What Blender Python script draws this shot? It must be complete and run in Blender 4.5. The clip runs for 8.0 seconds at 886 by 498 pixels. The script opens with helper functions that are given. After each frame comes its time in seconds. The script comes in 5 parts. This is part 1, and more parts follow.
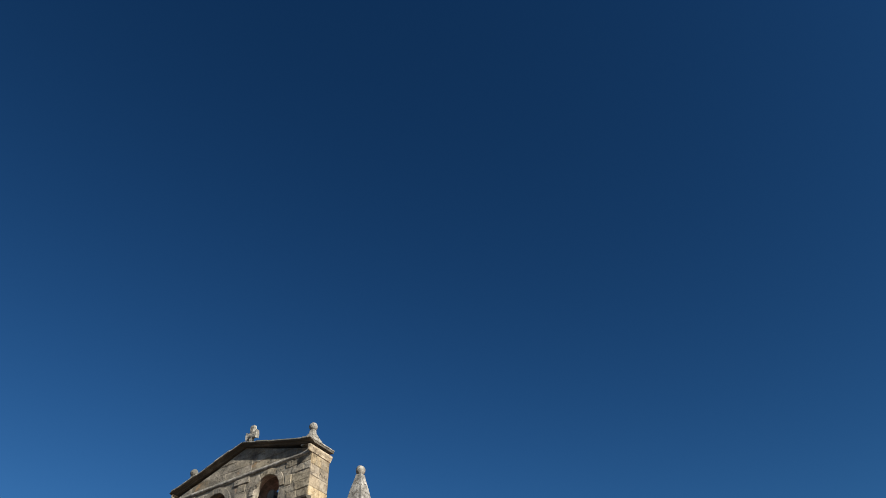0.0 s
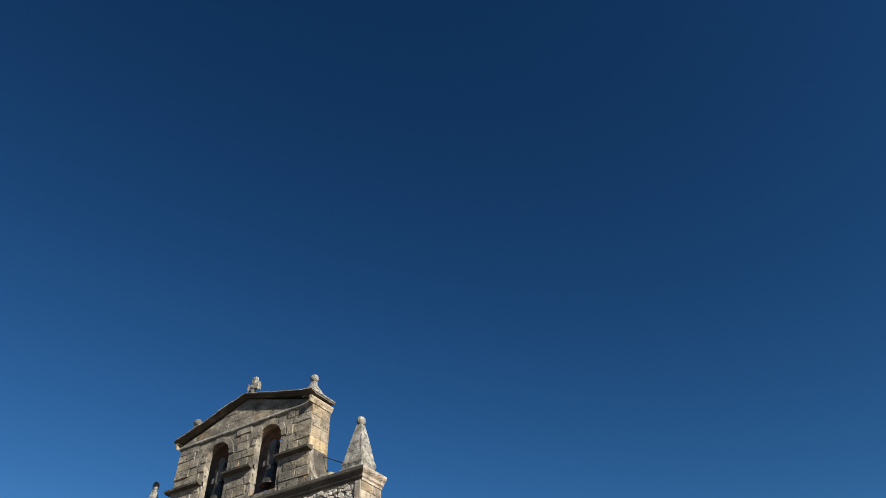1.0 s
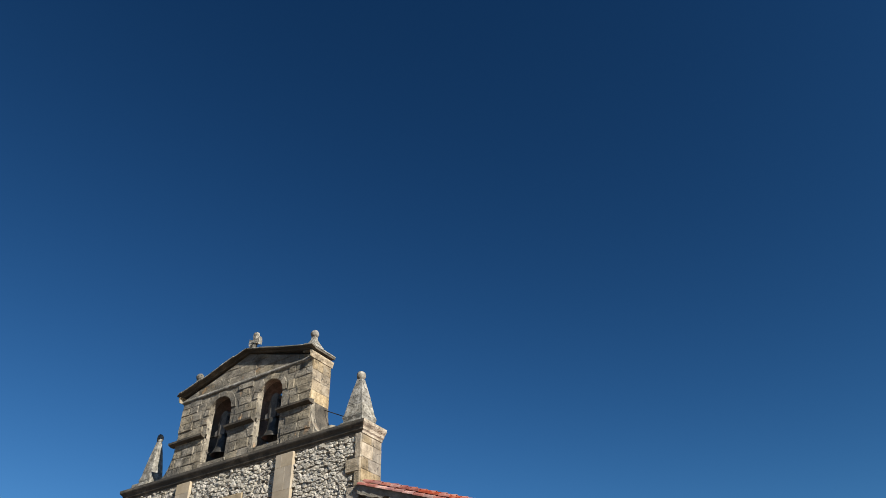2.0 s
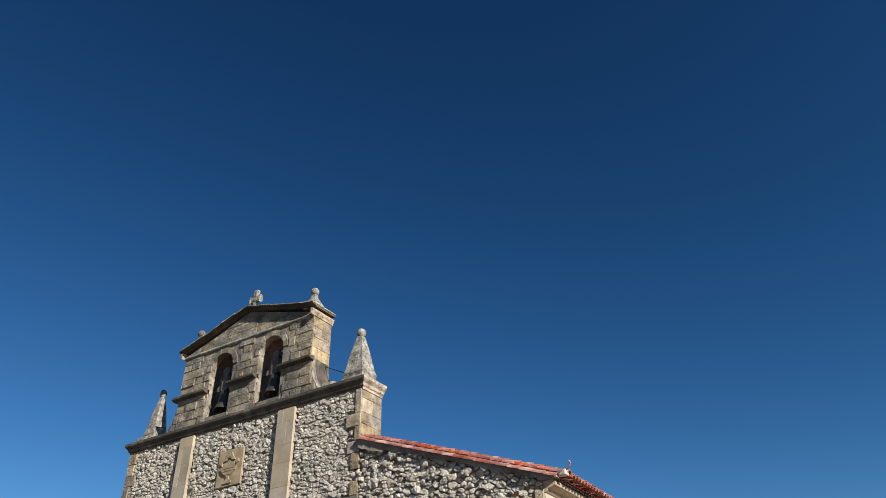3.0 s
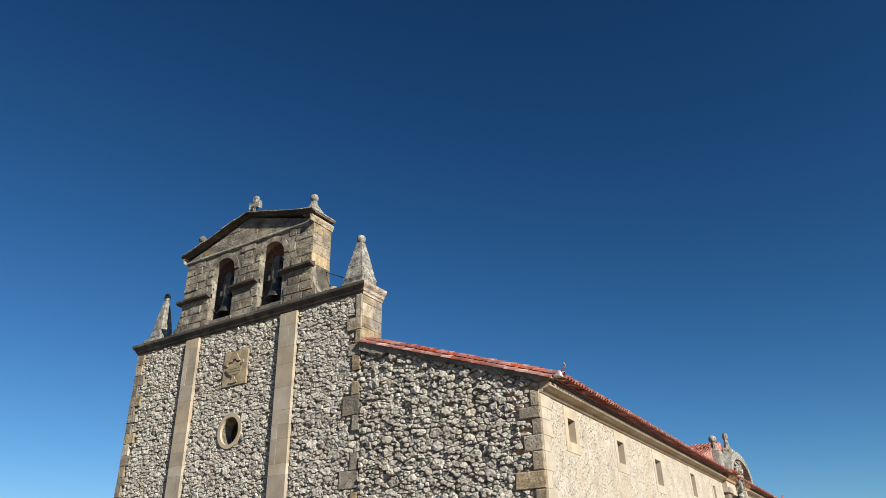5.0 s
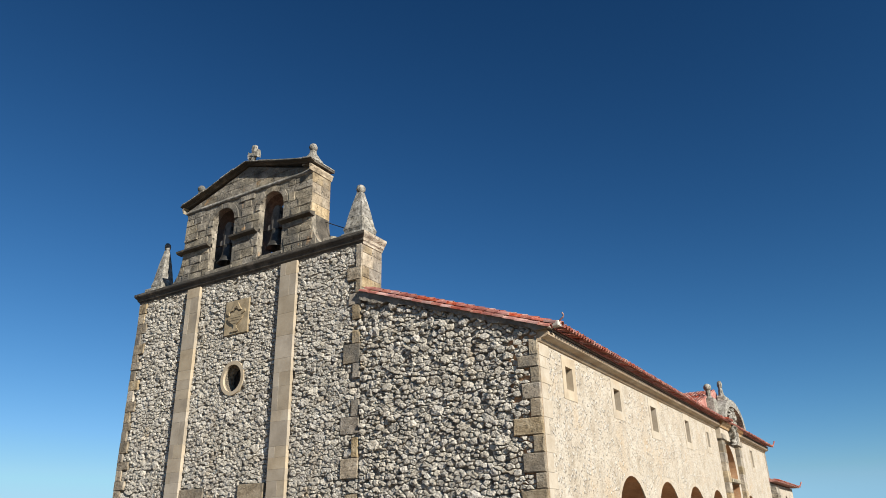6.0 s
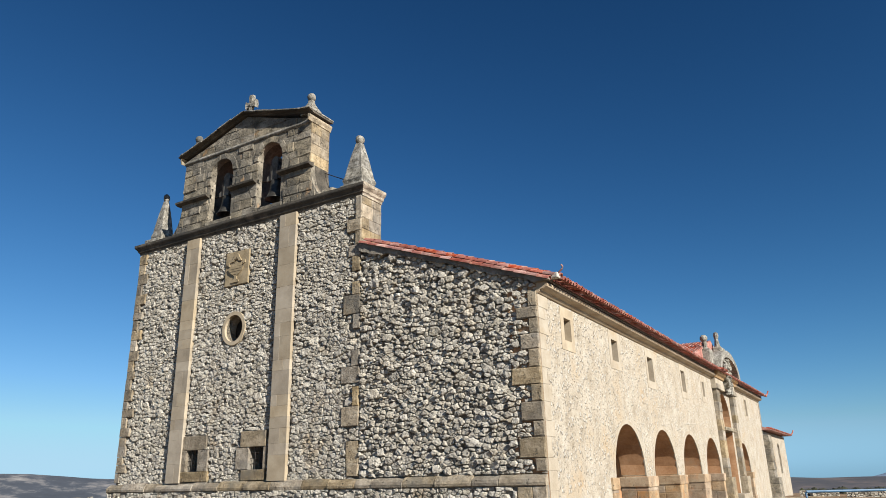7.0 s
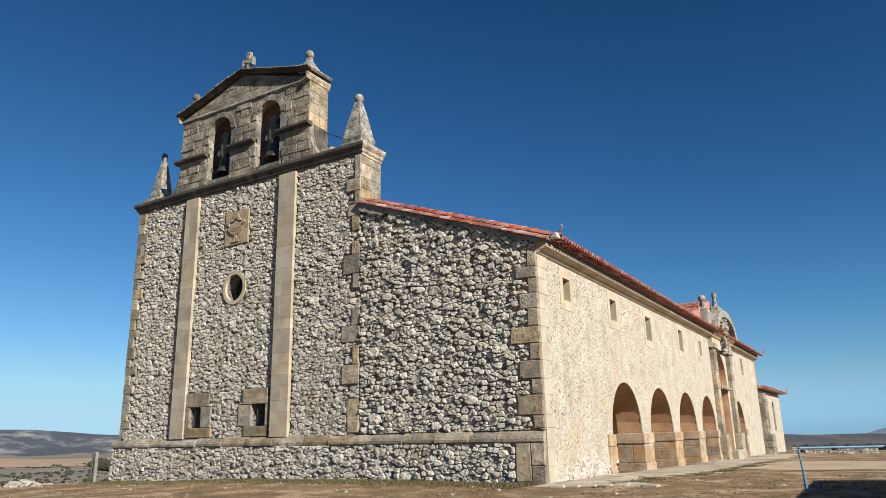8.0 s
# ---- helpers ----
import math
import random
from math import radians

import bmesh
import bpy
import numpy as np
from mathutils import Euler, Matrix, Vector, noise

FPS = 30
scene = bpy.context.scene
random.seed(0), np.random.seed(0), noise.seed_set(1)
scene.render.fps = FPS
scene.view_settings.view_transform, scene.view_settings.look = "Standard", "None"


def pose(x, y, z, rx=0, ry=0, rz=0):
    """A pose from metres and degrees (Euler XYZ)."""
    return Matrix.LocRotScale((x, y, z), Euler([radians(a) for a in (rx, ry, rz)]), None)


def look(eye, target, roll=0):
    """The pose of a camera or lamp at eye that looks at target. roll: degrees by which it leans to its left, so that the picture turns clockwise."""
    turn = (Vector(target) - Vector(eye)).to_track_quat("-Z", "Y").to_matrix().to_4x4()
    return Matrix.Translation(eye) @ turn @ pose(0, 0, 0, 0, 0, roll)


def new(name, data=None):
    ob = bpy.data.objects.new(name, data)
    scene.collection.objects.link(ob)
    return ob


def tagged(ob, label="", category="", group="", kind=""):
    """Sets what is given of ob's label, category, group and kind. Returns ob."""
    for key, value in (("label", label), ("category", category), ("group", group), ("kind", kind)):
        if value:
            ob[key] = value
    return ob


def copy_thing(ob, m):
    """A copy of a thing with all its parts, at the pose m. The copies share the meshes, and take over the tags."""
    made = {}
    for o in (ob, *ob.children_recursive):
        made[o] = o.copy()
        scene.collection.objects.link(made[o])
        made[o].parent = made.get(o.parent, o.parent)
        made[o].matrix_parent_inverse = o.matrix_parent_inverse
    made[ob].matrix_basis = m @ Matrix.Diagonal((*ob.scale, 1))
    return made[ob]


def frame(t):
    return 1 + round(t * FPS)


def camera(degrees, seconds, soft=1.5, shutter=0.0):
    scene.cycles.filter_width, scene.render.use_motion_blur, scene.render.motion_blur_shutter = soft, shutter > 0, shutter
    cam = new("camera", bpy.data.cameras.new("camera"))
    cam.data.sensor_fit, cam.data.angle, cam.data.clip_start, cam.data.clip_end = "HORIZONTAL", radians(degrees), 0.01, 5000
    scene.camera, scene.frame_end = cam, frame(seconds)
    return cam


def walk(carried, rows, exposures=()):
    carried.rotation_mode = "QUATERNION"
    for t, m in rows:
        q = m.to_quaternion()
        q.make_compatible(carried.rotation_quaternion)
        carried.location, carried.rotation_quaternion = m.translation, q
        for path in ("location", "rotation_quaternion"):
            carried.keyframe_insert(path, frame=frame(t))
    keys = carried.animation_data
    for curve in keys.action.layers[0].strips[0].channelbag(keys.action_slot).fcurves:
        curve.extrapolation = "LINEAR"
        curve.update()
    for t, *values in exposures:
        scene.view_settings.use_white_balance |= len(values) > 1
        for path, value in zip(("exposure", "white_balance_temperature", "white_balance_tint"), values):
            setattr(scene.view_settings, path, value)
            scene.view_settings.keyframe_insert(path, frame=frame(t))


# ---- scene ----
cam = camera(64.9, 8.0, soft=0.75)
EYE = (9.279, -21.751, 1.600)
PATH = [
    (0.0, pose(*EYE, 134.588, 2.140, 32.033)),
    (0.5, pose(*EYE, 132.779, 1.998, 31.914)),
    (1.0, pose(*EYE, 130.855, 1.921, 31.835)),
    (1.5, pose(*EYE, 129.052, 1.934, 31.805)),
    (3.0, pose(*EYE, 123.880, 1.775, 31.630)),
    (3.5, pose(*EYE, 122.122, 1.789, 31.622)),
    (4.0, pose(*EYE, 119.992, 1.713, 31.550)),
    (4.5, pose(*EYE, 118.155, 1.648, 31.502)),
    (6.0, pose(*EYE, 112.133, 1.462, 31.385)),
    (6.5, pose(*EYE, 110.172, 1.433, 31.355)),
    (7.0, pose(*EYE, 108.167, 1.347, 31.313)),
    (7.5, pose(*EYE, 106.411, 1.242, 31.290)),
    (8.0, pose(*EYE, 104.872, 1.259, 31.261)),
]
walk(cam, PATH, [(0.0, 1.05), (8.0, 1.05)])
from mathutils import geometry as mgeo

# ---- light and air ----
SUN_AZ, SUN_EL = radians(-19.5), radians(27)
to_sun = Vector((math.cos(SUN_AZ) * math.cos(SUN_EL), math.sin(SUN_AZ) * math.cos(SUN_EL), math.sin(SUN_EL)))
world = bpy.data.worlds.new("sky")
scene.world = world
world.use_nodes = True
wn = world.node_tree.nodes
sky = wn.new("ShaderNodeTexSky")
sky.sky_type, sky.sun_disc = "NISHITA", False
sky.sun_elevation, sky.sun_rotation = SUN_EL, math.atan2(to_sun.x, to_sun.y)
sky.altitude, sky.air_density, sky.dust_density, sky.ozone_density = 1500, 0.9, 0.8, 1.2
wl = world.node_tree.links
split, join = wn.new("ShaderNodeSeparateColor"), wn.new("ShaderNodeCombineColor")
wl.new(sky.outputs[0], split.inputs[0])
for k, (power, gain, knee) in enumerate(((1.8, 0.101, 7.0), (1.56, 0.213, 8.0), (1.52, 0.255, 12.0))):
    raised, scaled = wn.new("ShaderNodeMath"), wn.new("ShaderNodeMath")
    raised.operation, scaled.operation = "POWER", "MULTIPLY"
    raised.inputs[1].default_value, scaled.inputs[1].default_value = power, gain
    wl.new(split.outputs[k], raised.inputs[0])
    wl.new(raised.outputs[0], scaled.inputs[0])
    under, soft = wn.new("ShaderNodeMath"), wn.new("ShaderNodeMath")
    under.operation, soft.operation = "MULTIPLY_ADD", "DIVIDE"
    under.inputs[1].default_value, under.inputs[2].default_value = 1 / knee, 1.0
    wl.new(scaled.outputs[0], under.inputs[0])
    wl.new(scaled.outputs[0], soft.inputs[0])
    wl.new(under.outputs[0], soft.inputs[1])
    soft.name = "rgb"[k]
for name, other, how, share, k in (("r", "g", "MINIMUM", 0.53, 0), ("b", "g", "MAXIMUM", 1.36, 2)):
    part_of, bound = wn.new("ShaderNodeMath"), wn.new("ShaderNodeMath")
    part_of.operation, bound.operation = "MULTIPLY", how
    part_of.inputs[1].default_value = share
    wl.new(wn[other].outputs[0], part_of.inputs[0])
    wl.new(part_of.outputs[0], bound.inputs[0])
    wl.new(wn[name].outputs[0], bound.inputs[1])
    wl.new(bound.outputs[0], join.inputs[k])
wl.new(wn["g"].outputs[0], join.inputs[1])
even = wn.new("ShaderNodeMix")
even.data_type, even.blend_type = "RGBA", "DARKEN"
even.inputs["Factor"].default_value = 1.0
even.inputs["B"].default_value = (2.4, 3.4, 4.3, 1)
wl.new(join.outputs[0], even.inputs["A"])
wl.new(even.outputs["Result"], wn["Background"].inputs["Color"])
wn["Background"].inputs["Strength"].default_value = 0.1
sun = new("sun", bpy.data.lights.new("sun", "SUN"))
sun.data.energy, sun.data.angle, sun.data.color = 4.75, radians(0.53), (1.0, 0.925, 0.815)
sun.matrix_world = look((0, 0, 60), Vector((0, 0, 60)) - to_sun)


# ---- materials ----
def material(name, colours, scale=1.0, grain=14.0, rough=0.9, bump=0.4, relief=0.02, metal=0.0, vary=0.0, islands=False, speck=None, stain=None, pits=None, patch=None):
    """colours: dark, middle, light; scale: of the large patches, per metre; grain: of the fine relief; vary: how far single pieces differ;
    speck: (colour, size per metre, share) of small flecks; stain: (colour, share) of large weather stains; patch: (colour, size per metre, share) of bare patches."""
    m = bpy.data.materials.new(name)
    m.use_nodes = True
    nt = m.node_tree
    n, l = nt.nodes, nt.links
    b = n["Principled BSDF"]
    b.inputs["Roughness"].default_value, b.inputs["Metallic"].default_value = rough, metal
    geo = n.new("ShaderNodeNewGeometry")
    def noise_of(s, detail, r=0.6):
        t = n.new("ShaderNodeTexNoise")
        t.inputs["Scale"].default_value, t.inputs["Detail"].default_value, t.inputs["Roughness"].default_value = s, detail, r
        l.new(geo.outputs["Position"], t.inputs["Vector"])
        return t
    big, fine = noise_of(scale, 5), noise_of(grain, 6, 0.7)
    mix = n.new("ShaderNodeMath")
    mix.operation = "MULTIPLY_ADD"
    l.new(fine.outputs["Fac"], mix.inputs[0])
    mix.inputs[1].default_value = 0.45
    l.new(big.outputs["Fac"], mix.inputs[2])
    ramp = n.new("ShaderNodeValToRGB")
    els = ramp.color_ramp.elements
    els[0].position, els[0].color = 0.50, (*colours[0], 1)
    els[1].position, els[1].color = 0.95, (*colours[2], 1)
    els.new(0.72).color = (*colours[1], 1)
    l.new(mix.outputs[0], ramp.inputs[0])
    out = ramp.outputs[0]
    def blend(colour, fac_socket, kind="MIX"):
        nonlocal out
        x = n.new("ShaderNodeMix")
        x.data_type, x.blend_type = "RGBA", kind
        l.new(fac_socket, x.inputs["Factor"])
        l.new(out, x.inputs["A"])
        x.inputs["B"].default_value = (*colour, 1)
        out = x.outputs["Result"]
    def step(sock, lo, hi):
        r = n.new("ShaderNodeMapRange")
        l.new(sock, r.inputs[0])
        r.inputs[1].default_value, r.inputs[2].default_value = lo, hi
        return r.outputs[0]
    if stain:
        s = noise_of(0.55, 6, 0.65)
        blend(stain[0], step(s.outputs["Fac"], 0.62 - 0.25 * stain[1], 0.78 - 0.25 * stain[1]))
    if patch:
        s = noise_of(patch[1], 7, 0.7)
        blend(patch[0], step(s.outputs["Fac"], 0.62 - 0.25 * patch[2], 0.7 - 0.25 * patch[2]))
    height = fine.outputs["Fac"]
    if speck:
        v = n.new("ShaderNodeTexVoronoi")
        v.inputs["Scale"].default_value = speck[1]
        wob = noise_of(speck[1] * 0.9, 3)
        add = n.new("ShaderNodeMixRGB")
        add.blend_type = "ADD"
        add.inputs[0].default_value = 0.15
        l.new(geo.outputs["Position"], add.inputs[1])
        l.new(wob.outputs["Color"], add.inputs[2])
        l.new(add.outputs[0], v.inputs["Vector"])
        sel = n.new("ShaderNodeSeparateColor")
        l.new(v.outputs["Color"], sel.inputs[0])
        pick = step(sel.outputs[0], 1 - speck[2] - 0.04, 1 - speck[2] + 0.04)
        edge = step(v.outputs["Distance"], 0.62, 0.42)
        both = n.new("ShaderNodeMath")
        both.operation = "MULTIPLY"
        l.new(pick, both.inputs[0]), l.new(edge, both.inputs[1])
        blend(speck[0], both.outputs[0])
        hh = n.new("ShaderNodeMath")
        hh.operation = "ADD"
        l.new(both.outputs[0], hh.inputs[0]), l.new(fine.outputs["Fac"], hh.inputs[1])
        height = hh.outputs[0]
    if pits:
        q = noise_of(pits[1], 4, 0.75)
        fac = step(q.outputs["Fac"], 0.44 - 0.1 + pits[2], 0.36 - 0.1 + pits[2])
        blend(pits[0], fac)
        hp = n.new("ShaderNodeMath")
        hp.operation = "SUBTRACT"
        l.new(height, hp.inputs[0]), l.new(fac, hp.inputs[1])
        height = hp.outputs[0]
    if vary:
        if islands:
            rnd = geo.outputs["Random Per Island"]
        else:
            rnd = n.new("ShaderNodeObjectInfo").outputs["Random"]
        hsv = n.new("ShaderNodeHueSaturation")
        l.new(out, hsv.inputs["Color"])
        r = n.new("ShaderNodeMapRange")
        r.inputs[3].default_value, r.inputs[4].default_value = 1 - vary, 1 + vary
        l.new(rnd, r.inputs[0]), l.new(r.outputs[0], hsv.inputs["Value"])
        r2 = n.new("ShaderNodeMath")
        r2.operation = "MULTIPLY_ADD"
        r2.inputs[1].default_value, r2.inputs[2].default_value = 7.31, 0.0
        l.new(rnd, r2.inputs[0])
        fr = n.new("ShaderNodeMath")
        fr.operation = "FRACT"
        l.new(r2.outputs[0], fr.inputs[0])
        r3 = n.new("ShaderNodeMapRange")
        r3.inputs[3].default_value, r3.inputs[4].default_value = 1 - 1.2 * vary, 1 + 1.2 * vary
        l.new(fr.outputs[0], r3.inputs[0]), l.new(r3.outputs[0], hsv.inputs["Saturation"])
        out = hsv.outputs[0]
    l.new(out, b.inputs["Base Color"])
    if bump:
        bp = n.new("ShaderNodeBump")
        bp.inputs["Strength"].default_value, bp.inputs["Distance"].default_value = bump, relief
        l.new(height, bp.inputs["Height"]), l.new(bp.outputs[0], b.inputs["Normal"])
    return m


LIMESTONE = ((0.27, 0.251, 0.215), (0.425, 0.4, 0.346), (0.54, 0.518, 0.464))
M_RUBBLE = material("grey limestone rubble", LIMESTONE, 1.7, 17, 0.92, 1.0, 0.09, vary=0.15, stain=((0.33, 0.275, 0.2), 0.25), pits=((0.16, 0.145, 0.12), 9.0, 0.05))
M_RUBBLE_J = material("grey limestone rubble joined", LIMESTONE, 1.7, 17, 0.92, 1.0, 0.09, vary=0.15, islands=True, stain=((0.33, 0.275, 0.2), 0.25), pits=((0.16, 0.145, 0.12), 9.0, 0.05))
M_MORTAR = material("grey lime mortar", ((0.11, 0.098, 0.08), (0.19, 0.170, 0.142), (0.27, 0.247, 0.21)), 2.0, 14, 0.95, 1.0, 0.06)
M_BEDDING = material("pale grey lime mortar", ((0.10, 0.09, 0.074), (0.185, 0.168, 0.14), (0.29, 0.27, 0.235)), 2.0, 14, 0.95, 1.0, 0.06)
M_ASHLAR = material("weathered sandstone", ((0.06, 0.052, 0.04), (0.19, 0.168, 0.128), (0.36, 0.32, 0.25)), 1.7, 10, 0.92, 1.0, 0.07, vary=0.17, stain=((0.085, 0.08, 0.068), 0.55), pits=((0.05, 0.045, 0.036), 5.0, 0.07), patch=((0.27, 0.185, 0.11), 1.1, 0.12))
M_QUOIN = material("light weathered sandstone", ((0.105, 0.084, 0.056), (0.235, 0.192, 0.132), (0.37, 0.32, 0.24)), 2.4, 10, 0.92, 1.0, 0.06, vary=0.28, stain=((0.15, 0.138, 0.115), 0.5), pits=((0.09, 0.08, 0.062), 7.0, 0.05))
# Dark colour holds lichen plus the shade of soffits and inner arches.
M_CORNICE = material("dark sandstone with lichen and painted shade", ((0.022, 0.02, 0.016), (0.062, 0.054, 0.042), (0.14, 0.122, 0.095)), 2.2, 10, 0.92, 1.0, 0.05, stain=((0.04, 0.037, 0.031), 0.5))
M_PALE = material("dressed pale stone", ((0.24, 0.2, 0.145), (0.305, 0.26, 0.195), (0.36, 0.315, 0.245)), 1.4, 24, 0.85, 0.25, 0.008, vary=0.15, stain=((0.21, 0.18, 0.14), 0.35))
M_PINN = material("grey lichened stone", ((0.075, 0.07, 0.058), (0.19, 0.181, 0.156), (0.38, 0.37, 0.336)), 4.0, 12, 0.92, 1.0, 0.05, vary=0.12, stain=((0.10, 0.096, 0.082), 0.4), pits=((0.07, 0.066, 0.055), 8.0, 0.06))
M_PLASTER = material("cream lime render with stones showing", ((0.25, 0.213, 0.16), (0.355, 0.318, 0.258), (0.42, 0.393, 0.34)), 1.1, 12, 0.9, 1.0, 0.05, speck=((0.415, 0.395, 0.355), 6.5, 0.3), stain=((0.34, 0.268, 0.18), 0.36), pits=((0.2, 0.168, 0.128), 9.0, 0.075))
M_BAND = material("smooth cream lime render", ((0.25, 0.212, 0.158), (0.315, 0.278, 0.22), (0.365, 0.333, 0.275)), 1.2, 12, 0.88, 0.4, 0.012, stain=((0.3, 0.235, 0.155), 0.25))
M_EAVES = material("tan lime-washed moulding", ((0.25, 0.19, 0.125), (0.34, 0.272, 0.19), (0.4, 0.34, 0.255)), 1.2, 12, 0.88, 0.6, 0.02, stain=((0.3, 0.215, 0.13), 0.35))
M_OCHRE = material("ochre brown render", ((0.27, 0.14, 0.064), (0.39, 0.218, 0.113), (0.48, 0.31, 0.185)), 0.9, 9, 0.92, 0.5, 0.02, stain=((0.323, 0.238, 0.153), 0.25))
M_PIER = material("worn pier stone", ((0.17, 0.112, 0.064), (0.285, 0.208, 0.133), (0.37, 0.3, 0.21)), 1.6, 10, 0.9, 0.8, 0.03, vary=0.18, stain=((0.15, 0.122, 0.09), 0.25), pits=((0.09, 0.07, 0.05), 6.0, 0.05), patch=((0.33, 0.195, 0.105), 0.9, 0.25))
M_TILE = material("terracotta roof tile", ((0.18, 0.05, 0.042), (0.27, 0.098, 0.076), (0.42, 0.235, 0.185)), 2.5, 20, 0.8, 0.3, 0.008, vary=0.3)
M_TILE_J = material("terracotta roof tile joined", ((0.18, 0.05, 0.042), (0.27, 0.098, 0.076), (0.42, 0.235, 0.185)), 2.5, 20, 0.8, 0.3, 0.008, vary=0.15, islands=True)
M_IRON = material("black wrought iron", ((0.015, 0.015, 0.015), (0.03, 0.028, 0.026), (0.06, 0.05, 0.045)), 6, 40, 0.6, 0.2, 0.003, metal=0.6)
M_BRONZE = material("dark bell bronze", ((0.035, 0.034, 0.032), (0.06, 0.058, 0.052), (0.10, 0.10, 0.09)), 5, 30, 0.5, 0.15, 0.003, metal=0.7)
M_WOOD = material("old dark timber", ((0.05, 0.04, 0.03), (0.09, 0.075, 0.06), (0.15, 0.13, 0.11)), 4, 25, 0.85, 0.5, 0.01)
M_GROUND = material("dry hilltop turf and earth", ((0.085, 0.044, 0.018), (0.152, 0.086, 0.037), (0.29, 0.2, 0.12)), 0.6, 9, 0.95, 1.0, 0.05, speck=((0.21, 0.168, 0.118), 5.0, 0.05), stain=((0.082, 0.071, 0.026), 0.5), pits=((0.06, 0.038, 0.019), 4.0, 0.0), patch=((0.33, 0.232, 0.145), 0.5, 0.42))
M_PLAIN = material("dry scrub plain", ((0.0936, 0.0792, 0.0576), (0.144, 0.126, 0.0972), (0.209, 0.18, 0.144)), 0.006, 0.08, 0.95, 0.0, stain=((0.0864, 0.0828, 0.0576), 0.3))
# Bluish base colours of the far hills stand in for distance haze.
M_HILL = material("far wooded hills tinted for haze", ((0.028, 0.035, 0.049), (0.042, 0.052, 0.07), (0.26, 0.25, 0.245)), 0.004, 0.02, 0.95, 0.0)
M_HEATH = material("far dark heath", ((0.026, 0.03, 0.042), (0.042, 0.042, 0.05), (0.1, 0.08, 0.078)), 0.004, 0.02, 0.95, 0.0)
# Mountain colour is mostly the blue of haze, painted in.
M_FAR = material("far mountain heath tinted haze blue", ((0.10, 0.15, 0.225), (0.12, 0.175, 0.255), (0.14, 0.20, 0.285)), 0.004, 0.02, 0.95, 0.0)
M_INNER = material("dim inner render", ((0.196, 0.154, 0.112), (0.252, 0.203, 0.147), (0.308, 0.259, 0.196)), 0.8, 9, 0.92, 0.3, 0.01)


# ---- mesh helpers ----
def part(name, geom, mat, parent=None, label="", kind=""):
    """One mesh object from (vertices, faces) or a bmesh, under a thing or a part."""
    me = bpy.data.meshes.new(name)
    if isinstance(geom, tuple):
        me.from_pydata(geom[0], [], geom[1])
    else:
        geom.to_mesh(me)
        geom.free()
    for x in mat if isinstance(mat, list) else [mat]:
        me.materials.append(x)
    me.update()
    ob = new(name, me)
    ob.parent = parent
    return tagged(ob, label, kind=kind)


def smooth(ob):
    for p in ob.data.polygons:
        p.use_smooth = True
    return ob


def box(x0, x1, y0, y1, z0, z1, bevel=0.0, jit=0.0):
    bm = bmesh.new()
    bmesh.ops.create_cube(bm, size=1, matrix=Matrix.Translation(((x0 + x1) / 2, (y0 + y1) / 2, (z0 + z1) / 2)) @ Matrix.Diagonal((x1 - x0, y1 - y0, z1 - z0, 1)))
    if bevel:
        bmesh.ops.bevel(bm, geom=bm.edges[:], offset=bevel, segments=2, affect="EDGES", profile=0.6)
    if jit:
        for v in bm.verts:
            v.co += noise.noise_vector(v.co * 2.3) * jit
    return bm


def front(u, v, d):
    """Wall that faces -y: u along x, v up, d out of the wall."""
    return (u, -d, v)


def side(u, v, d):
    """Wall that faces +x: u along y, v up, d out of the wall."""
    return (d, u, v)


def arch(c, half, foot, spring, n=14):
    """Outline of a round-headed opening, anticlockwise from its lower left."""
    pts = [(c - half, foot), (c + half, foot)]
    return pts + [(c + half * math.cos(math.pi * k / n), spring + half * math.sin(math.pi * k / n)) for k in range(n + 1)]


def rect(u0, u1, v0, v1):
    return [(u0, v0), (u1, v0), (u1, v1), (u0, v1)]


def disc(cu, cv, ru, rv, n=28):
    return [(cu + ru * math.cos(2 * math.pi * k / n), cv + rv * math.sin(2 * math.pi * k / n)) for k in range(n)]


def slab(outer, holes, to, d0, d1):
    """A flat slab with openings: outline and holes in wall coordinates, from depth d0 (back) to d1 (face)."""
    loops = [outer] + holes
    flat = [p for lp in loops for p in lp]
    tris = mgeo.tessellate_polygon([[Vector((u, v, 0)) for u, v in lp] for lp in loops])
    n = len(flat)
    verts = [to(u, v, d1) for u, v in flat] + [to(u, v, d0) for u, v in flat]
    faces = []
    for a, b, c in tris:
        (ax, ay), (bx, by), (cx, cy) = flat[a], flat[b], flat[c]
        if (bx - ax) * (cy - ay) - (by - ay) * (cx - ax) < 0:
            b, c = c, b
        faces += [(a, b, c), (a + n, c + n, b + n)]
    k = 0
    for i, lp in enumerate(loops):
        m = len(lp)
        area = sum(lp[j][0] * lp[(j + 1) % m][1] - lp[(j + 1) % m][0] * lp[j][1] for j in range(m))
        for j in range(m):
            a, b = k + j, k + (j + 1) % m
            if (area > 0) == (i == 0):
                faces.append((a, a + n, b + n, b))
            else:
                faces.append((b, b + n, a + n, a))
        k += m
    return verts, faces


def clip(poly, px, py, nx, ny):
    """The part of a convex polygon on the side of the line through (px, py) to which (nx, ny) points."""
    out = []
    for i, (ax, ay) in enumerate(poly):
        bx, by = poly[(i + 1) % len(poly)]
        da, db = (ax - px) * nx + (ay - py) * ny, (bx - px) * nx + (by - py) * ny
        if da >= 0:
            out.append((ax, ay))
        if (da >= 0) != (db >= 0):
            t = da / (da - db)
            out.append((ax + t * (bx - ax), ay + t * (by - ay)))
    return out


def middle(poly):
    return sum(p[0] for p in poly) / len(poly), sum(p[1] for p in poly) / len(poly)


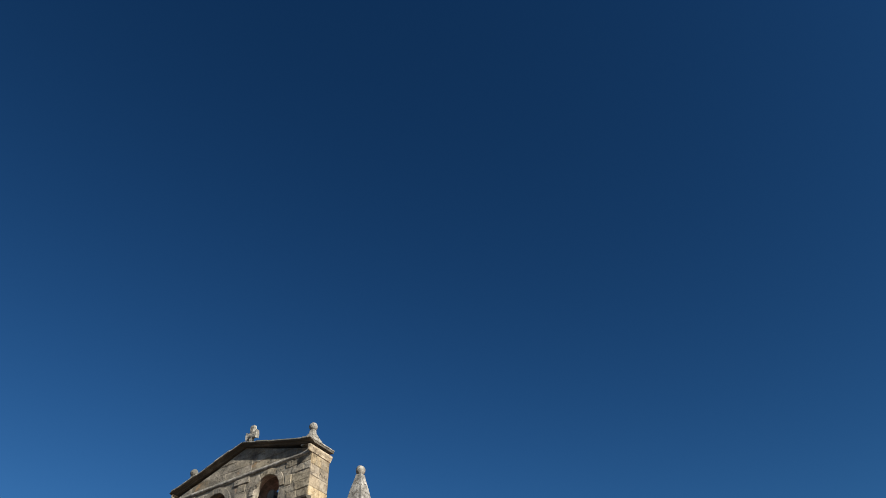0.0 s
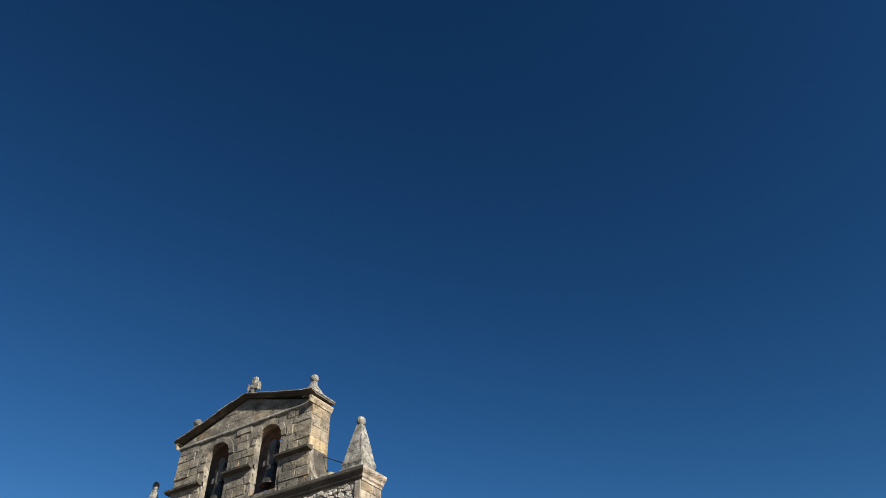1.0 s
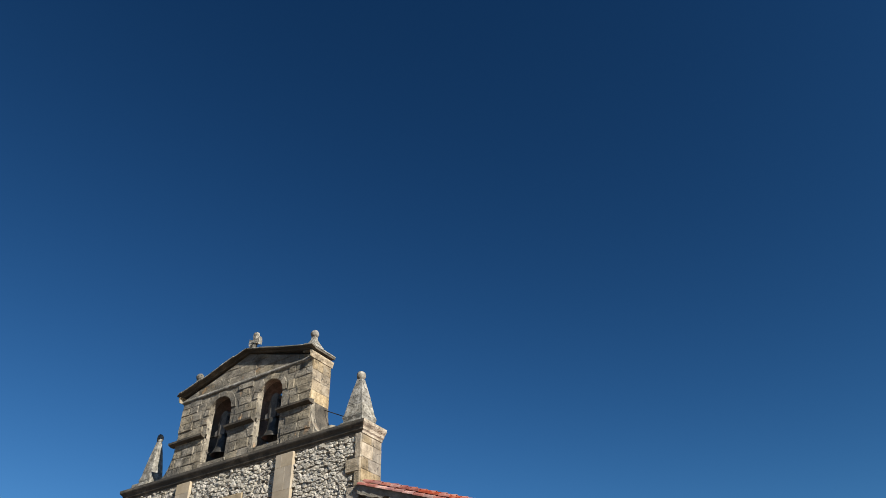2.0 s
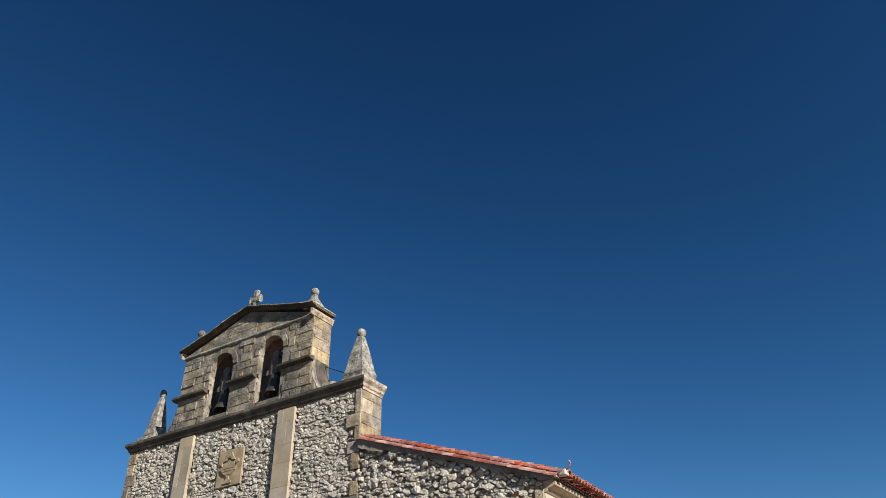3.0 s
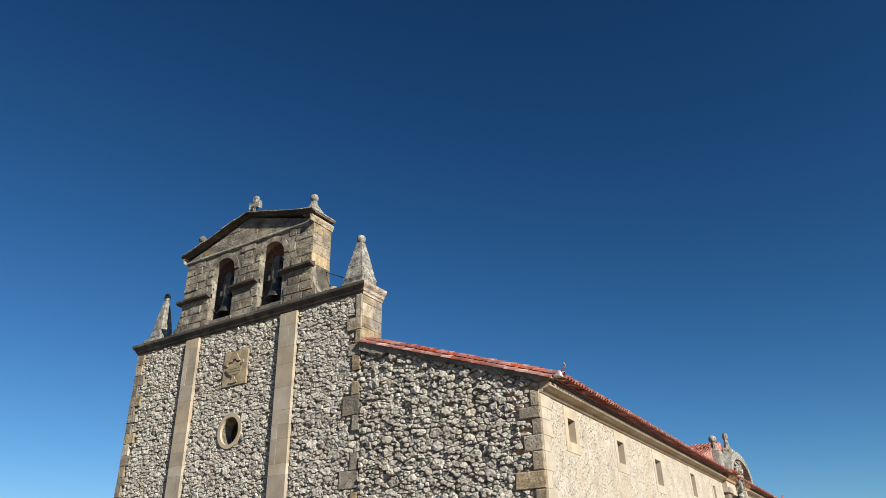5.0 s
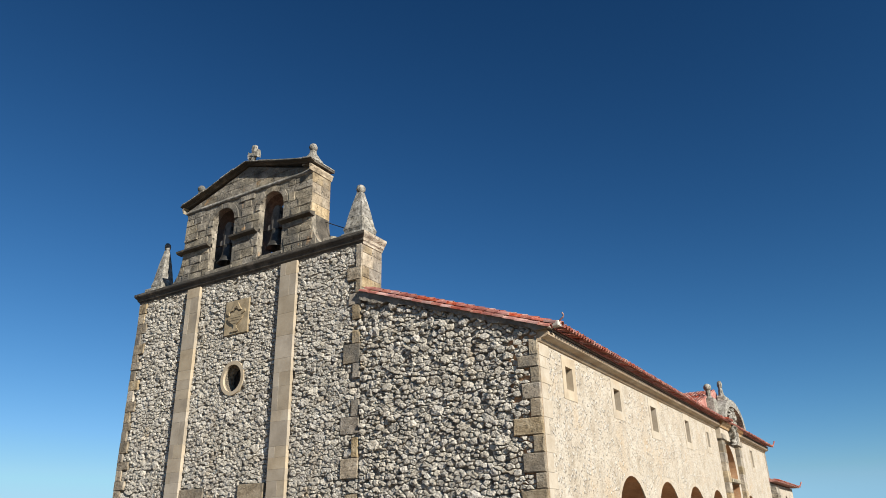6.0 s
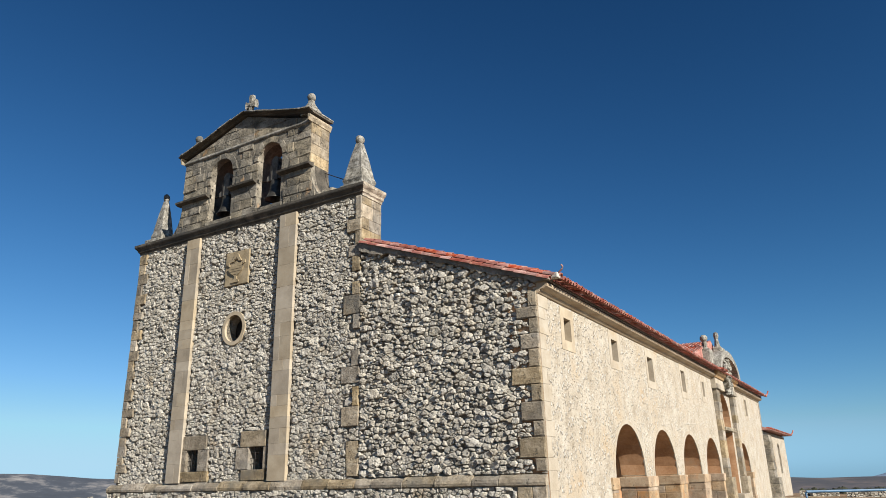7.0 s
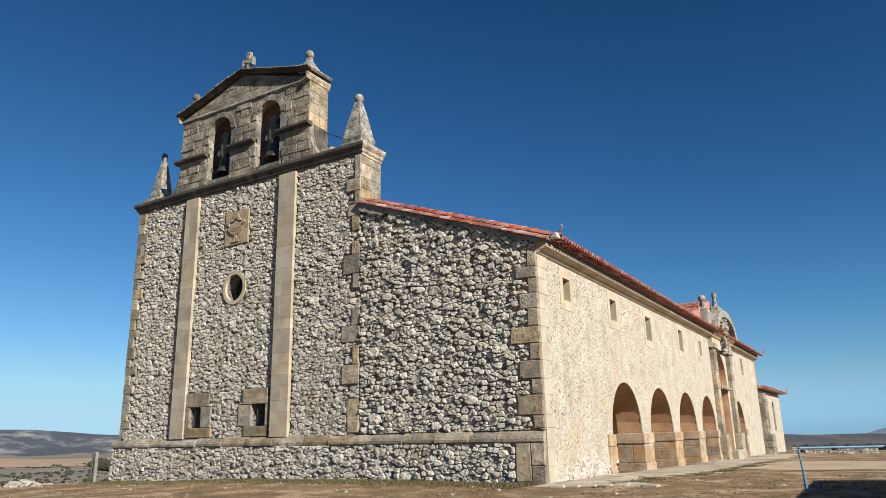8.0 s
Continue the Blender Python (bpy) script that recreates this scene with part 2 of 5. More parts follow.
def spread(poly):
    return 0.5 * sum(poly[j][0] * poly[(j + 1) % len(poly)][1] - poly[(j + 1) % len(poly)][0] * poly[j][1] for j in range(len(poly)))


def inset(poly, by):
    """A convex polygon shrunk by a margin, with short edges gone."""
    out = list(poly)
    m = len(poly)
    for j in range(m):
        (ax, ay), (bx, by2) = poly[j], poly[(j + 1) % m]
        ln = math.hypot(bx - ax, by2 - ay)
        if ln < 1e-6:
            continue
        nx, ny = -(by2 - ay) / ln, (bx - ax) / ln
        out = clip(out, ax + nx * by, ay + ny * by, nx, ny)
        if len(out) < 3:
            return []
    tidy = [p for j, p in enumerate(out) if math.hypot(p[0] - out[j - 1][0], p[1] - out[j - 1][1]) > 0.012]
    return tidy if len(tidy) > 2 else []


def rubble_cells(u0, u1, v0, v1, course, length, rng):
    """Cells of an uneven rubble wall: loose courses of stones of all lengths, closed up against each other."""
    seeds, v = [], v0 - course
    while v < v1 + course:
        h = course * rng.uniform(0.62, 1.55)
        u = u0 - length * rng.uniform(0.2, 1.2)
        while u < u1 + length:
            w = length * rng.choice((0.45, 0.6, 0.75, 0.9, 1.05, 1.3, 1.8)) * rng.uniform(0.85, 1.15)
            if w > 0.6 * length and h > course and rng.random() < 0.3:
                seeds.append((u + w / 2 + rng.uniform(-0.1, 0.1) * w, v + h * 0.25))
                seeds.append((u + w / 2 + rng.uniform(-0.2, 0.2) * w, v + h * 0.78))
            else:
                seeds.append((u + w / 2, v + h / 2 + rng.uniform(-0.3, 0.3) * h))
            u += w
        v += h
    g = 1.2 * max(course, length)
    grid = {}
    for s in seeds:
        grid.setdefault((int(s[0] // g), int(s[1] // g)), []).append(s)
    cells = []
    for s in seeds:
        if not (u0 < s[0] < u1 and v0 < s[1] < v1):
            continue
        poly = clip(clip(clip(clip([(s[0] - 1, s[1] - 1), (s[0] + 1, s[1] - 1), (s[0] + 1, s[1] + 1), (s[0] - 1, s[1] + 1)], u0, 0, 1, 0), u1, 0, -1, 0), 0, v0, 0, 1), 0, v1, 0, -1)
        gi, gj = int(s[0] // g), int(s[1] // g)
        near = [o for i in range(gi - 2, gi + 3) for j in range(gj - 2, gj + 3) for o in grid.get((i, j), ()) if o is not s]
        for o in sorted(near, key=lambda o: (o[0] - s[0]) ** 2 + (o[1] - s[1]) ** 2)[:26]:
            nx, ny = s[0] - o[0], s[1] - o[1]
            k = rng.uniform(0.47, 0.53)
            poly = clip(poly, o[0] + nx * k, o[1] + ny * k, nx, ny)
            if len(poly) < 3:
                break
        if len(poly) > 2:
            cells.append(poly)
    return cells


def cut_round(poly, blocks):
    """Cuts a cell back from rectangular blocks (u0, u1, v0, v1) of dressed stone."""
    cu, cv = middle(poly)
    for u0, u1, v0, v1 in blocks:
        if max(p[0] for p in poly) <= u0 or min(p[0] for p in poly) >= u1 or max(p[1] for p in poly) <= v0 or min(p[1] for p in poly) >= v1:
            continue
        gaps = [(u0 - cu, u0, 0, -1, 0), (cu - u1, u1, 0, 1, 0), (v0 - cv, 0, v0, 0, -1), (cv - v1, 0, v1, 0, 1)]
        gap, pu, pv, nu, nv = max(gaps)
        if gap <= 0.0:
            return []
        poly = clip(poly, pu, pv, nu, nv)
        if len(poly) < 3:
            return []
        cu, cv = middle(poly)
    return poly


def stone_cells(u0, u1, v0, v1, sizes, rng, flat=1.4):
    """Cells of a random rubble wall: large stones first, then smaller ones packed between, each cell weighted by its stone.
    sizes: (radius from, radius to, tries per square metre); flat: how much wider than high the stones lie."""
    a0, a1 = u0 / flat, u1 / flat
    g, grid, seeds = 0.45, {}, []
    for lo, hi, tries in sizes:
        for _ in range(int(tries * (u1 - u0) * (v1 - v0))):
            a, v, r = rng.uniform(a0, a1), rng.uniform(v0, v1), rng.uniform(lo, hi)
            gi, gj = int(a // g), int(v // g)
            if any((o[0] - a) ** 2 + (o[1] - v) ** 2 < (0.9 * (o[2] + r)) ** 2 for i in range(gi - 1, gi + 2) for j in range(gj - 1, gj + 2) for o in grid.get((i, j), ())):
                continue
            seeds.append((a, v, r))
            grid.setdefault((gi, gj), []).append(seeds[-1])
    cells = []
    for s in seeds:
        a, v, r = s
        poly = [(max(a - 0.6, a0), max(v - 0.6, v0)), (min(a + 0.6, a1), max(v - 0.6, v0)), (min(a + 0.6, a1), min(v + 0.6, v1)), (max(a - 0.6, a0), min(v + 0.6, v1))]
        gi, gj = int(a // g), int(v // g)
        near = [o for i in range(gi - 1, gi + 2) for j in range(gj - 1, gj + 2) for o in grid.get((i, j), ()) if o is not s]
        for o in sorted(near, key=lambda o: math.hypot(o[0] - a, o[1] - v) - o[2])[:16]:
            nu, nv = a - o[0], v - o[1]
            d2 = nu * nu + nv * nv
            k = 0.5 + (o[2] ** 2 - r ** 2) / (2 * d2) + rng.uniform(-0.02, 0.02)
            poly = clip(poly, o[0] + nu * k, o[1] + nv * k, nu, nv)
            if len(poly) < 3:
                break
        if len(poly) > 2:
            cells.append([(x * flat, y) for x, y in poly])
    return cells


def field_stone(poly, to, rng, joint=0.010, low=0.02, high=0.12):
    """A rough stone that fills a cell: rounded uneven outline, its foot in the mortar, a broken lumpy face in front."""
    p0 = inset(poly, joint * rng.uniform(0.4, 1.9))
    if len(p0) < 3 or spread(p0) < 0.0025:
        return None
    size = math.sqrt(spread(p0))
    ring = []
    for j, (u, v) in enumerate(p0):
        for u2, v2 in (p0[j - 1], p0[(j + 1) % len(p0)]):
            k = rng.uniform(0.05, 0.2)
            q = (u + k * (u2 - u) + rng.uniform(-0.07, 0.07) * size, v + k * (v2 - v) + rng.uniform(-0.07, 0.07) * size)
            if not ring or math.hypot(q[0] - ring[-1][0], q[1] - ring[-1][1]) > 0.1 * size:
                ring.append(q)
    cu, cv = middle(ring)
    out = (low + (high - low) * rng.random() ** 1.3) * min(1.3, 0.65 + 1.3 * size)
    tu, tv = rng.uniform(-0.2, 0.2), rng.uniform(-0.22, 0.14)
    seed, n, verts, faces = rng.uniform(0, 90), len(ring), [], []
    edge, lump_ = rng.uniform(0.87, 0.97), 0.11 * size + 0.005
    layers = ((1.0, -0.12, 0.0), (1.0, out * 0.2, 0.01), (edge, out * 0.78, 0.03), (edge - 0.2, out, 0.05), (0.4, out * 1.05, 0.07))
    for shrink, depth, wild in layers:
        for u, v in ring:
            du, dv = (u - cu) * shrink, (v - cv) * shrink
            d = depth
            if depth > 0:
                d += tu * du + tv * dv + lump_ * noise.noise(((cu + du) * 8, (cv + dv) * 8, seed)) + 0.5 * lump_ * noise.noise(((cu + du) * 26, (cv + dv) * 26, seed))
            verts.append(to(cu + du + rng.uniform(-wild, wild) * size, cv + dv + rng.uniform(-wild, wild) * size, d))
    verts.append(to(cu, cv, out * 1.05 + lump_ * noise.noise((cu * 10, cv * 10, seed))))
    for r in range(4):
        for j in range(n):
            k = (j + 1) % n
            faces.append((r * n + j, r * n + k, (r + 1) * n + k, (r + 1) * n + j))
    for j in range(n):
        faces.append((4 * n + j, 4 * n + (j + 1) % n, 5 * n))
    return verts, faces


def dressed(poly, to, out, back=-0.08, joint=0.006, soft=0.018, rng=None, rough=0.0):
    """A dressed block with softened arrises that fills a convex outline."""
    p0 = inset(poly, joint)
    p1 = inset(p0, soft) if p0 else []
    if len(p0) < 3 or len(p1) != len(p0):
        return None
    r = rng or random
    tilt = r.uniform(-rough, rough)
    n = len(p0)
    p1 = [(u + r.uniform(-rough, rough) * 0.7, v + r.uniform(-rough, rough) * 0.7) for u, v in p1]
    verts = [to(u, v, back) for u, v in p0] + [to(u, v, out - soft * 0.7) for u, v in p0] + [to(u, v, out + r.uniform(-rough, rough) * 0.5 + tilt * 0.3) for u, v in p1]
    faces = [(a * n + j, a * n + (j + 1) % n, (a + 1) * n + (j + 1) % n, (a + 1) * n + j) for a in (0, 1) for j in range(n)]
    return verts, faces + [tuple(range(2 * n, 3 * n))]


def joined(geoms):
    verts, faces = [], []
    for v, f in geoms:
        k = len(verts)
        verts += v
        faces += [tuple(i + k for i in q) for q in f]
    return verts, faces


def sweep(profile, path, close=False):
    """A moulding: a profile of (out, up) carried along path points (x, y, out_x, out_y) at z 0."""
    verts, faces, m = [], [], len(profile)
    for x, y, ox, oy in path:
        verts += [(x + o * ox, y + o * oy, z) for o, z in profile]
    for i in range(len(path) - 1):
        for j in range(m - 1 + (1 if close else 0)):
            a, b = i * m + j, i * m + (j + 1) % m
            faces.append((a, a + m, b + m, b))
    faces += [tuple(range(m)), tuple(reversed(range((len(path) - 1) * m, len(path) * m)))]
    return verts, faces


def outward(ob):
    bm = bmesh.new()
    bm.from_mesh(ob.data)
    bmesh.ops.recalc_face_normals(bm, faces=bm.faces[:])
    bm.to_mesh(ob.data)
    bm.free()
    return ob


def turned(profile, n=16, at=(0, 0, 0)):
    """A turned solid from (radius, height) pairs."""
    verts, faces, m = [], [], len(profile)
    for r, z in profile:
        verts += [(at[0] + r * math.cos(2 * math.pi * k / n), at[1] + r * math.sin(2 * math.pi * k / n), at[2] + z) for k in range(n)]
    for j in range(m - 1):
        for k in range(n):
            faces.append((j * n + k, j * n + (k + 1) % n, (j + 1) * n + (k + 1) % n, (j + 1) * n + k))
    return verts, faces + [tuple(reversed(range(n))), tuple(range((m - 1) * n, m * n))]


def tube(points, r, n=8):
    """A round bar along points."""
    verts, faces = [], []
    for i, p in enumerate(points):
        p = Vector(p)
        way = (Vector(points[min(i + 1, len(points) - 1)]) - Vector(points[max(i - 1, 0)])).normalized()
        a = way.orthogonal().normalized()
        b = way.cross(a)
        verts += [tuple(p + r * (math.cos(2 * math.pi * k / n) * a + math.sin(2 * math.pi * k / n) * b)) for k in range(n)]
    for i in range(len(points) - 1):
        for k in range(n):
            faces.append((i * n + k, i * n + (k + 1) % n, (i + 1) * n + (k + 1) % n, (i + 1) * n + k))
    return verts, faces + [tuple(reversed(range(n))), tuple(range((len(points) - 1) * n, len(points) * n))]


def ease(a, b, x):
    t = min(1.0, max(0.0, (x - a) / (b - a)))
    return t * t * (3 - 2 * t)


# ---- ground ----
def ground_z(x, y):
    z = -0.24 * ease(-9, -22, x) - 0.0165 * min(max(y, 0), 75) + 0.05 * noise.noise((x * 0.25, y * 0.25, 0))
    gap = math.hypot(max(-24.5 - x, 0, x - 70), max(-70 - y, 0, y - 82))
    if gap > 0:
        turn = math.atan2(y + 22, x - 9)
        low = 50 + 45 * ease(2.2, 1.4, turn)
        z -= low * ease(0, 330, gap) * 0.75 + low * 0.25 * (1 - math.exp(-gap / 45.0))
        z += 2.5 * ease(100, 600, gap) * noise.noise((x * 0.004, y * 0.004, 3))
        r = math.hypot(x, y)
        ridge = ease(3500, 4250, r) * (1 - 0.45 * ease(4300, 4800, r))
        top = 125 + 28 * noise.noise((turn * 3.0, 0.3, 5)) + 10 * noise.noise((turn * 14.0, 0.7, 9)) - 45 * ease(2.66, 2.53, turn) - 40 * ease(2.25, 1.6, turn)
        z += ridge * top
        z += ease(4350, 4700, r) * 62 * math.exp(-((turn - 1.545) / 0.035) ** 2)
    return z


def ticks(lo, hi, far):
    out, v, s = [], lo, 1.0
    while v < hi:
        out.append(v)
        v += 1.0
    up, dn, s = hi, lo, 1.0
    while up < far:
        out.append(up)
        s *= 1.16
        up += min(s, 130)
    s = 1.0
    while dn > -far:
        s *= 1.16
        dn -= min(s, 130)
        out.append(dn)
    return sorted(out)


gx, gy = ticks(-32, 26, 4850), ticks(-30, 62, 4850)
gverts = [(x, y, ground_z(x, y)) for y in gy for x in gx]
gfaces = [(j * len(gx) + i, j * len(gx) + i + 1, (j + 1) * len(gx) + i + 1, (j + 1) * len(gx) + i) for j in range(len(gy) - 1) for i in range(len(gx) - 1)]
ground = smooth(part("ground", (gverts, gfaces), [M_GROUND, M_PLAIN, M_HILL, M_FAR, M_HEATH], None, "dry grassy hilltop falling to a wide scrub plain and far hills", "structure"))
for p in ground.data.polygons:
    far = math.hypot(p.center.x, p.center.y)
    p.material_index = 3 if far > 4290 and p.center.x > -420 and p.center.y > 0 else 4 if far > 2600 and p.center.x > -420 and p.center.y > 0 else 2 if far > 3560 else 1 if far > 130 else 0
tagged(ground, category="ground")

# ---- church: walls ----
church = tagged(new("church"), "grey rubble and cream rendered hermitage church with belfry and arcade", "church")
XL, XN, WALL = -22.2, -7.65, 1.35
OCU = (-14.83, 8.24, 0.56, 0.61)
WINS = ((-17.25, -16.5), (-13.38, -12.57))
PIL = ((-18.42, -17.52), (-12.2, -11.22))
nave = part("nave_facade", slab(rect(XL + 0.02, XN - 0.02, -0.9, 13.2), [disc(*OCU)] + [rect(a, b, 2.1, 3.0) for a, b in WINS], front, -WALL, -0.055), M_BEDDING, church, "grey rubble gable front with dressed corner stones")
aisle = part("aisle_wall", slab([(XN - 0.02, -0.9), (-0.02, -0.9), (-0.02, 8.22), (XN - 0.02, 10.84)], [], front, -0.9, -0.07), M_MORTAR, church, "grey limestone rubble end wall of the arcade")

# side wall with arcade
ARCHES = [(8.95, 2.15), (14.75, 2.2), (20.6, 2.2), (26.5, 2.2), (38.7, 2.15)]
PORTAL = (32.7, 1.95)
UPPER = [(2.3, 3.05, 6.28, 7.18), (7.75, 8.65, 6.22, 7.2), (13.3, 14.35, 5.9, 7.15), (20.3, 21.3, 5.98, 7.26), (25.9, 26.6, 6.15, 7.14), (42.4, 43.4, 5.87, 7.26)]
holes = [arch(c, r, -2.0, 3.62 - r) for c, r in ARCHES] + [arch(PORTAL[0], PORTAL[1], -2.0, 6.9 - PORTAL[1])]
side_wall = part("side_wall", slab(rect(0.04, 50.5, -2.2, 8.0), holes + [rect(*w) for w in UPPER], side, -1.15, 0.0), [M_PLASTER, M_OCHRE], church, "cream rendered arcade wall in full sun")
for p in side_wall.data.polygons:
    if p.normal.x < 0.9 and p.center.z < 6.95 and not any(w[0] - 0.1 < p.center.y < w[1] + 0.1 and p.center.z > w[2] - 0.1 for w in UPPER):
        p.material_index = 1
# porch behind the arcade and the closed body of the church
part("porch_back_wall", box(-5.6, -5.2, 0.95, 50.4, -2.2, 8.0), M_OCHRE, church)
part("porch_floor", box(-5.2, -0.1, 0.95, 50.4, -2.3, -0.45), M_PIER, church)
part("porch_ceiling", box(-5.2, -1.16, 0.95, 50.4, 4.6, 4.8), M_INNER, church)
part("north_wall", box(-22.2, -21.2, 1.36, 50.5, -2.2, 11.0), M_MORTAR, church)
part("east_wall", slab([(-22.2, -2.2), (0.0, -2.2), (0.0, 8.0), (-14.9, 13.2), (-22.2, 11.0)], [], front, -51.3, -50.51), M_MORTAR, church)

# ---- roof ----
SLOPE = 0.356
RIDGE = -14.9


def roof_z(x):
    return 8.01 + (0.8 - max(x, 2 * RIDGE - x)) * SLOPE


part("roof_deck", slab([(0.36, roof_z(0.36) - 0.16), (0.36, roof_z(0.36) - 0.06), (RIDGE, roof_z(RIDGE) - 0.06), (-22.0, roof_z(-22.0) - 0.06), (-22.0, roof_z(-22.0) - 0.16), (RIDGE, roof_z(RIDGE) - 0.22)][::-1], [], front, -50.9, -1.36), M_WOOD, church)
part("aisle_roof_deck", slab([(0.36, roof_z(0.36) - 0.16), (0.36, roof_z(0.36) - 0.06), (XN, roof_z(XN) - 0.06), (XN, roof_z(XN) - 0.16)][::-1], [], front, -1.36, -0.02), M_WOOD, church)

# ---- nave front: dressed stone ----
rng = random.Random(7)


PLINTH = 0.17


def quoin_list(edge, way, z0, z1, r, sizes=(0.34, 0.78), share=1.0):
    """Dressed corner stones up a wall's edge: rectangles (u0, u1, v0, v1)."""
    out, z, long_ = [], z0, False
    while z < z1 - 0.15:
        h = min(r.uniform(0.36, 0.6), z1 - z)
        w = (sizes[1] if long_ else sizes[0]) * r.uniform(0.8, 1.25)
        if r.random() < share:
            out.append((edge, edge + w, z, z + h) if way > 0 else (edge - w, edge, z, z + h))
        z, long_ = z + h, not long_
    return out


corner_z = (1.72, 2.13, 2.8, 3.31, 3.93, 4.5, 5.07, 5.68, 6.21, 6.74, 7.15, 7.72)
corner_w = (0.4, 0.95, 0.4, 0.82, 0.4, 1.1, 0.42, 0.7, 0.34, 0.8, 0.34)
aisle_quoins = [(-w, 0.0, corner_z[i], corner_z[i + 1]) for i, w in enumerate(corner_w)]
left_quoins = quoin_list(XL, 1, 1.7, 13.05, rng, (0.42, 0.7), 1.0)
right_quoins = [(XN - w, XN, a, b) for w, a, b in ((0.55, 1.72, 2.2), (0.6, 2.2, 3.0), (0.85, 3.55, 4.3), (0.32, 4.3, 5.05), (0.9, 5.2, 5.85), (0.4, 5.85, 6.5), (0.36, 7.35, 7.95), (0.85, 7.95, 8.75), (0.4, 8.75, 9.3), (0.42, 9.75, 10.4), (0.65, 10.4, 10.9), (0.3, 10.9, 11.5), (0.75, 11.5, 12.05), (0.3, 12.05, 13.08))]
LINTELS = [(-17.55, -16.02, 3.0, 3.62), (-16.5, -15.85, 2.1, 3.0), (-17.55, -17.25, 2.1, 3.0), (-17.55, -16.1, 1.67, 2.1), (-16.1, -15.8, 1.67, 2.1),
           (-13.9, -12.42, 3.0, 3.66), (-14.15, -13.38, 2.1, 3.0), (-12.57, -12.38, 2.1, 3.0), (-13.8, -12.42, 1.67, 2.1)]
PANEL = (-15.66, -14.1, 10.26, 11.92)


def dress(rects, parent, name, mat, to=front, out=0.075, rough=0.016, soft=0.02, label=""):
    for u0, u1, v0, v1 in rects:
        g = dressed(rect(u0, u1, v0, v1), to, out + rng.uniform(-0.015, 0.015), rng=rng, rough=rough, soft=soft)
        if g:
            part(name, g, mat, parent, label)


dress(left_quoins + right_quoins, nave, "quoin", M_QUOIN)
dress(aisle_quoins, aisle, "quoin", M_QUOIN, out=0.09, rough=0.02, soft=0.035)

# pilasters of sawn pale stone
for a, b in PIL:
    shaft = part("pilaster", box(a + 0.012, b - 0.012, -0.15, 0.0, 1.63, 13.08), M_PALE, church, "tall flat pilaster of sawn pale stone")
    z = 1.63
    while z < 13.0:
        h = min(rng.choice((0.45, 0.6, 0.8, 1.0)), 13.08 - z)
        cut = rng.choice((a, a, a + 0.35 * (b - a), a + 0.6 * (b - a)))
        for u0, u1 in ((a, cut), (cut, b)):
            g = dressed(rect(u0, u1, z, z + h), front, 0.16, -0.02, 0.002, 0.006, rng=rng, rough=0.003) if u1 > u0 else None
            if g:
                part("block", g, M_PALE, shaft)
        z += h

# small barred windows
WSETS = (LINTELS[:5], LINTELS[5:])
for (a, b), rects in zip(WINS, WSETS):
    w = part("window", box(a - 0.05, b + 0.05, 0.62, 0.66, 2.05, 3.05), M_WOOD, church, "small barred window in a dressed stone frame")
    dress(rects, w, "frame_stone", M_QUOIN, out=0.085, rough=0.008)
    for k in (1, 2):
        x = a + (b - a) * k / 3
        part("bar", tube([(x, 0.05, 2.08), (x, 0.05, 3.02)], 0.016, 6), M_IRON, w, "black iron bar")
    for k in (1, 2, 3):
        z = 2.1 + 0.9 * k / 4
        part("bar", tube([(a - 0.02, 0.055, z), (b + 0.02, 0.055, z)], 0.013, 6), M_IRON, w)

# oculus
ring = disc(OCU[0], OCU[1], 0.73, 0.78)
oculus = part("oculus", slab(ring, [disc(*OCU)], front, -0.25, 0.07), M_PALE, church, "oval window with a pale stone surround")
part("pane", slab(disc(OCU[0], OCU[1], 0.6, 0.65), [], front, -0.62, -0.6), M_IRON, oculus, "dark glass deep in the opening")

M_TAN = material("tan carved sandstone", ((0.16, 0.125, 0.075), (0.25, 0.2, 0.125), (0.33, 0.27, 0.18)), 2.0, 14, 0.9, 0.5, 0.015)
# carved panel: a lily vase under a hood
panel = part("carved_panel", dressed(rect(*PANEL), front, 0.07, soft=0.03), M_TAN, church, "tan stone panel with a vase carved in relief")
pc, pz = -14.9, 11.0


def relief(outline, d, name):
    g = slab([(pc + u, pz + v) for u, v in outline], [], front, 0.03, 0.07 + d)
    part(name, g, M_TAN, panel)


relief([(-0.24, -0.6), (0.24, -0.6), (0.2, -0.5), (0.09, -0.44), (0.07, -0.3), (0.2, -0.22), (-0.2, -0.22), (-0.07, -0.3), (-0.09, -0.44), (-0.2, -0.5)], 0.05, "foot")
relief([(-0.2, -0.22), (0.2, -0.22), (0.42, -0.05), (0.5, 0.1), (0.36, 0.16), (-0.36, 0.16), (-0.5, 0.1), (-0.42, -0.05)], 0.065, "bowl")
relief([(-0.36, 0.18), (0.36, 0.18), (0.3, 0.3), (0.1, 0.34), (0.05, 0.42), (-0.05, 0.42), (-0.12, 0.32), (-0.3, 0.28)], 0.03, "rim")
relief([(-0.34, 0.4), (-0.16, 0.42), (0.0, 0.62), (0.16, 0.42), (0.36, 0.4), (0.2, 0.6), (0.12, 0.76), (0.0, 0.82), (-0.12, 0.76), (-0.2, 0.58)], 0.06, "hood")
for s in (-1, 1):
    g = [(s * u, v) for u, v in ((0.42, 0.2), (0.58, 0.28), (0.56, 0.42), (0.44, 0.36))]
    relief(g if s > 0 else g[::-1], 0.05, "leaf")

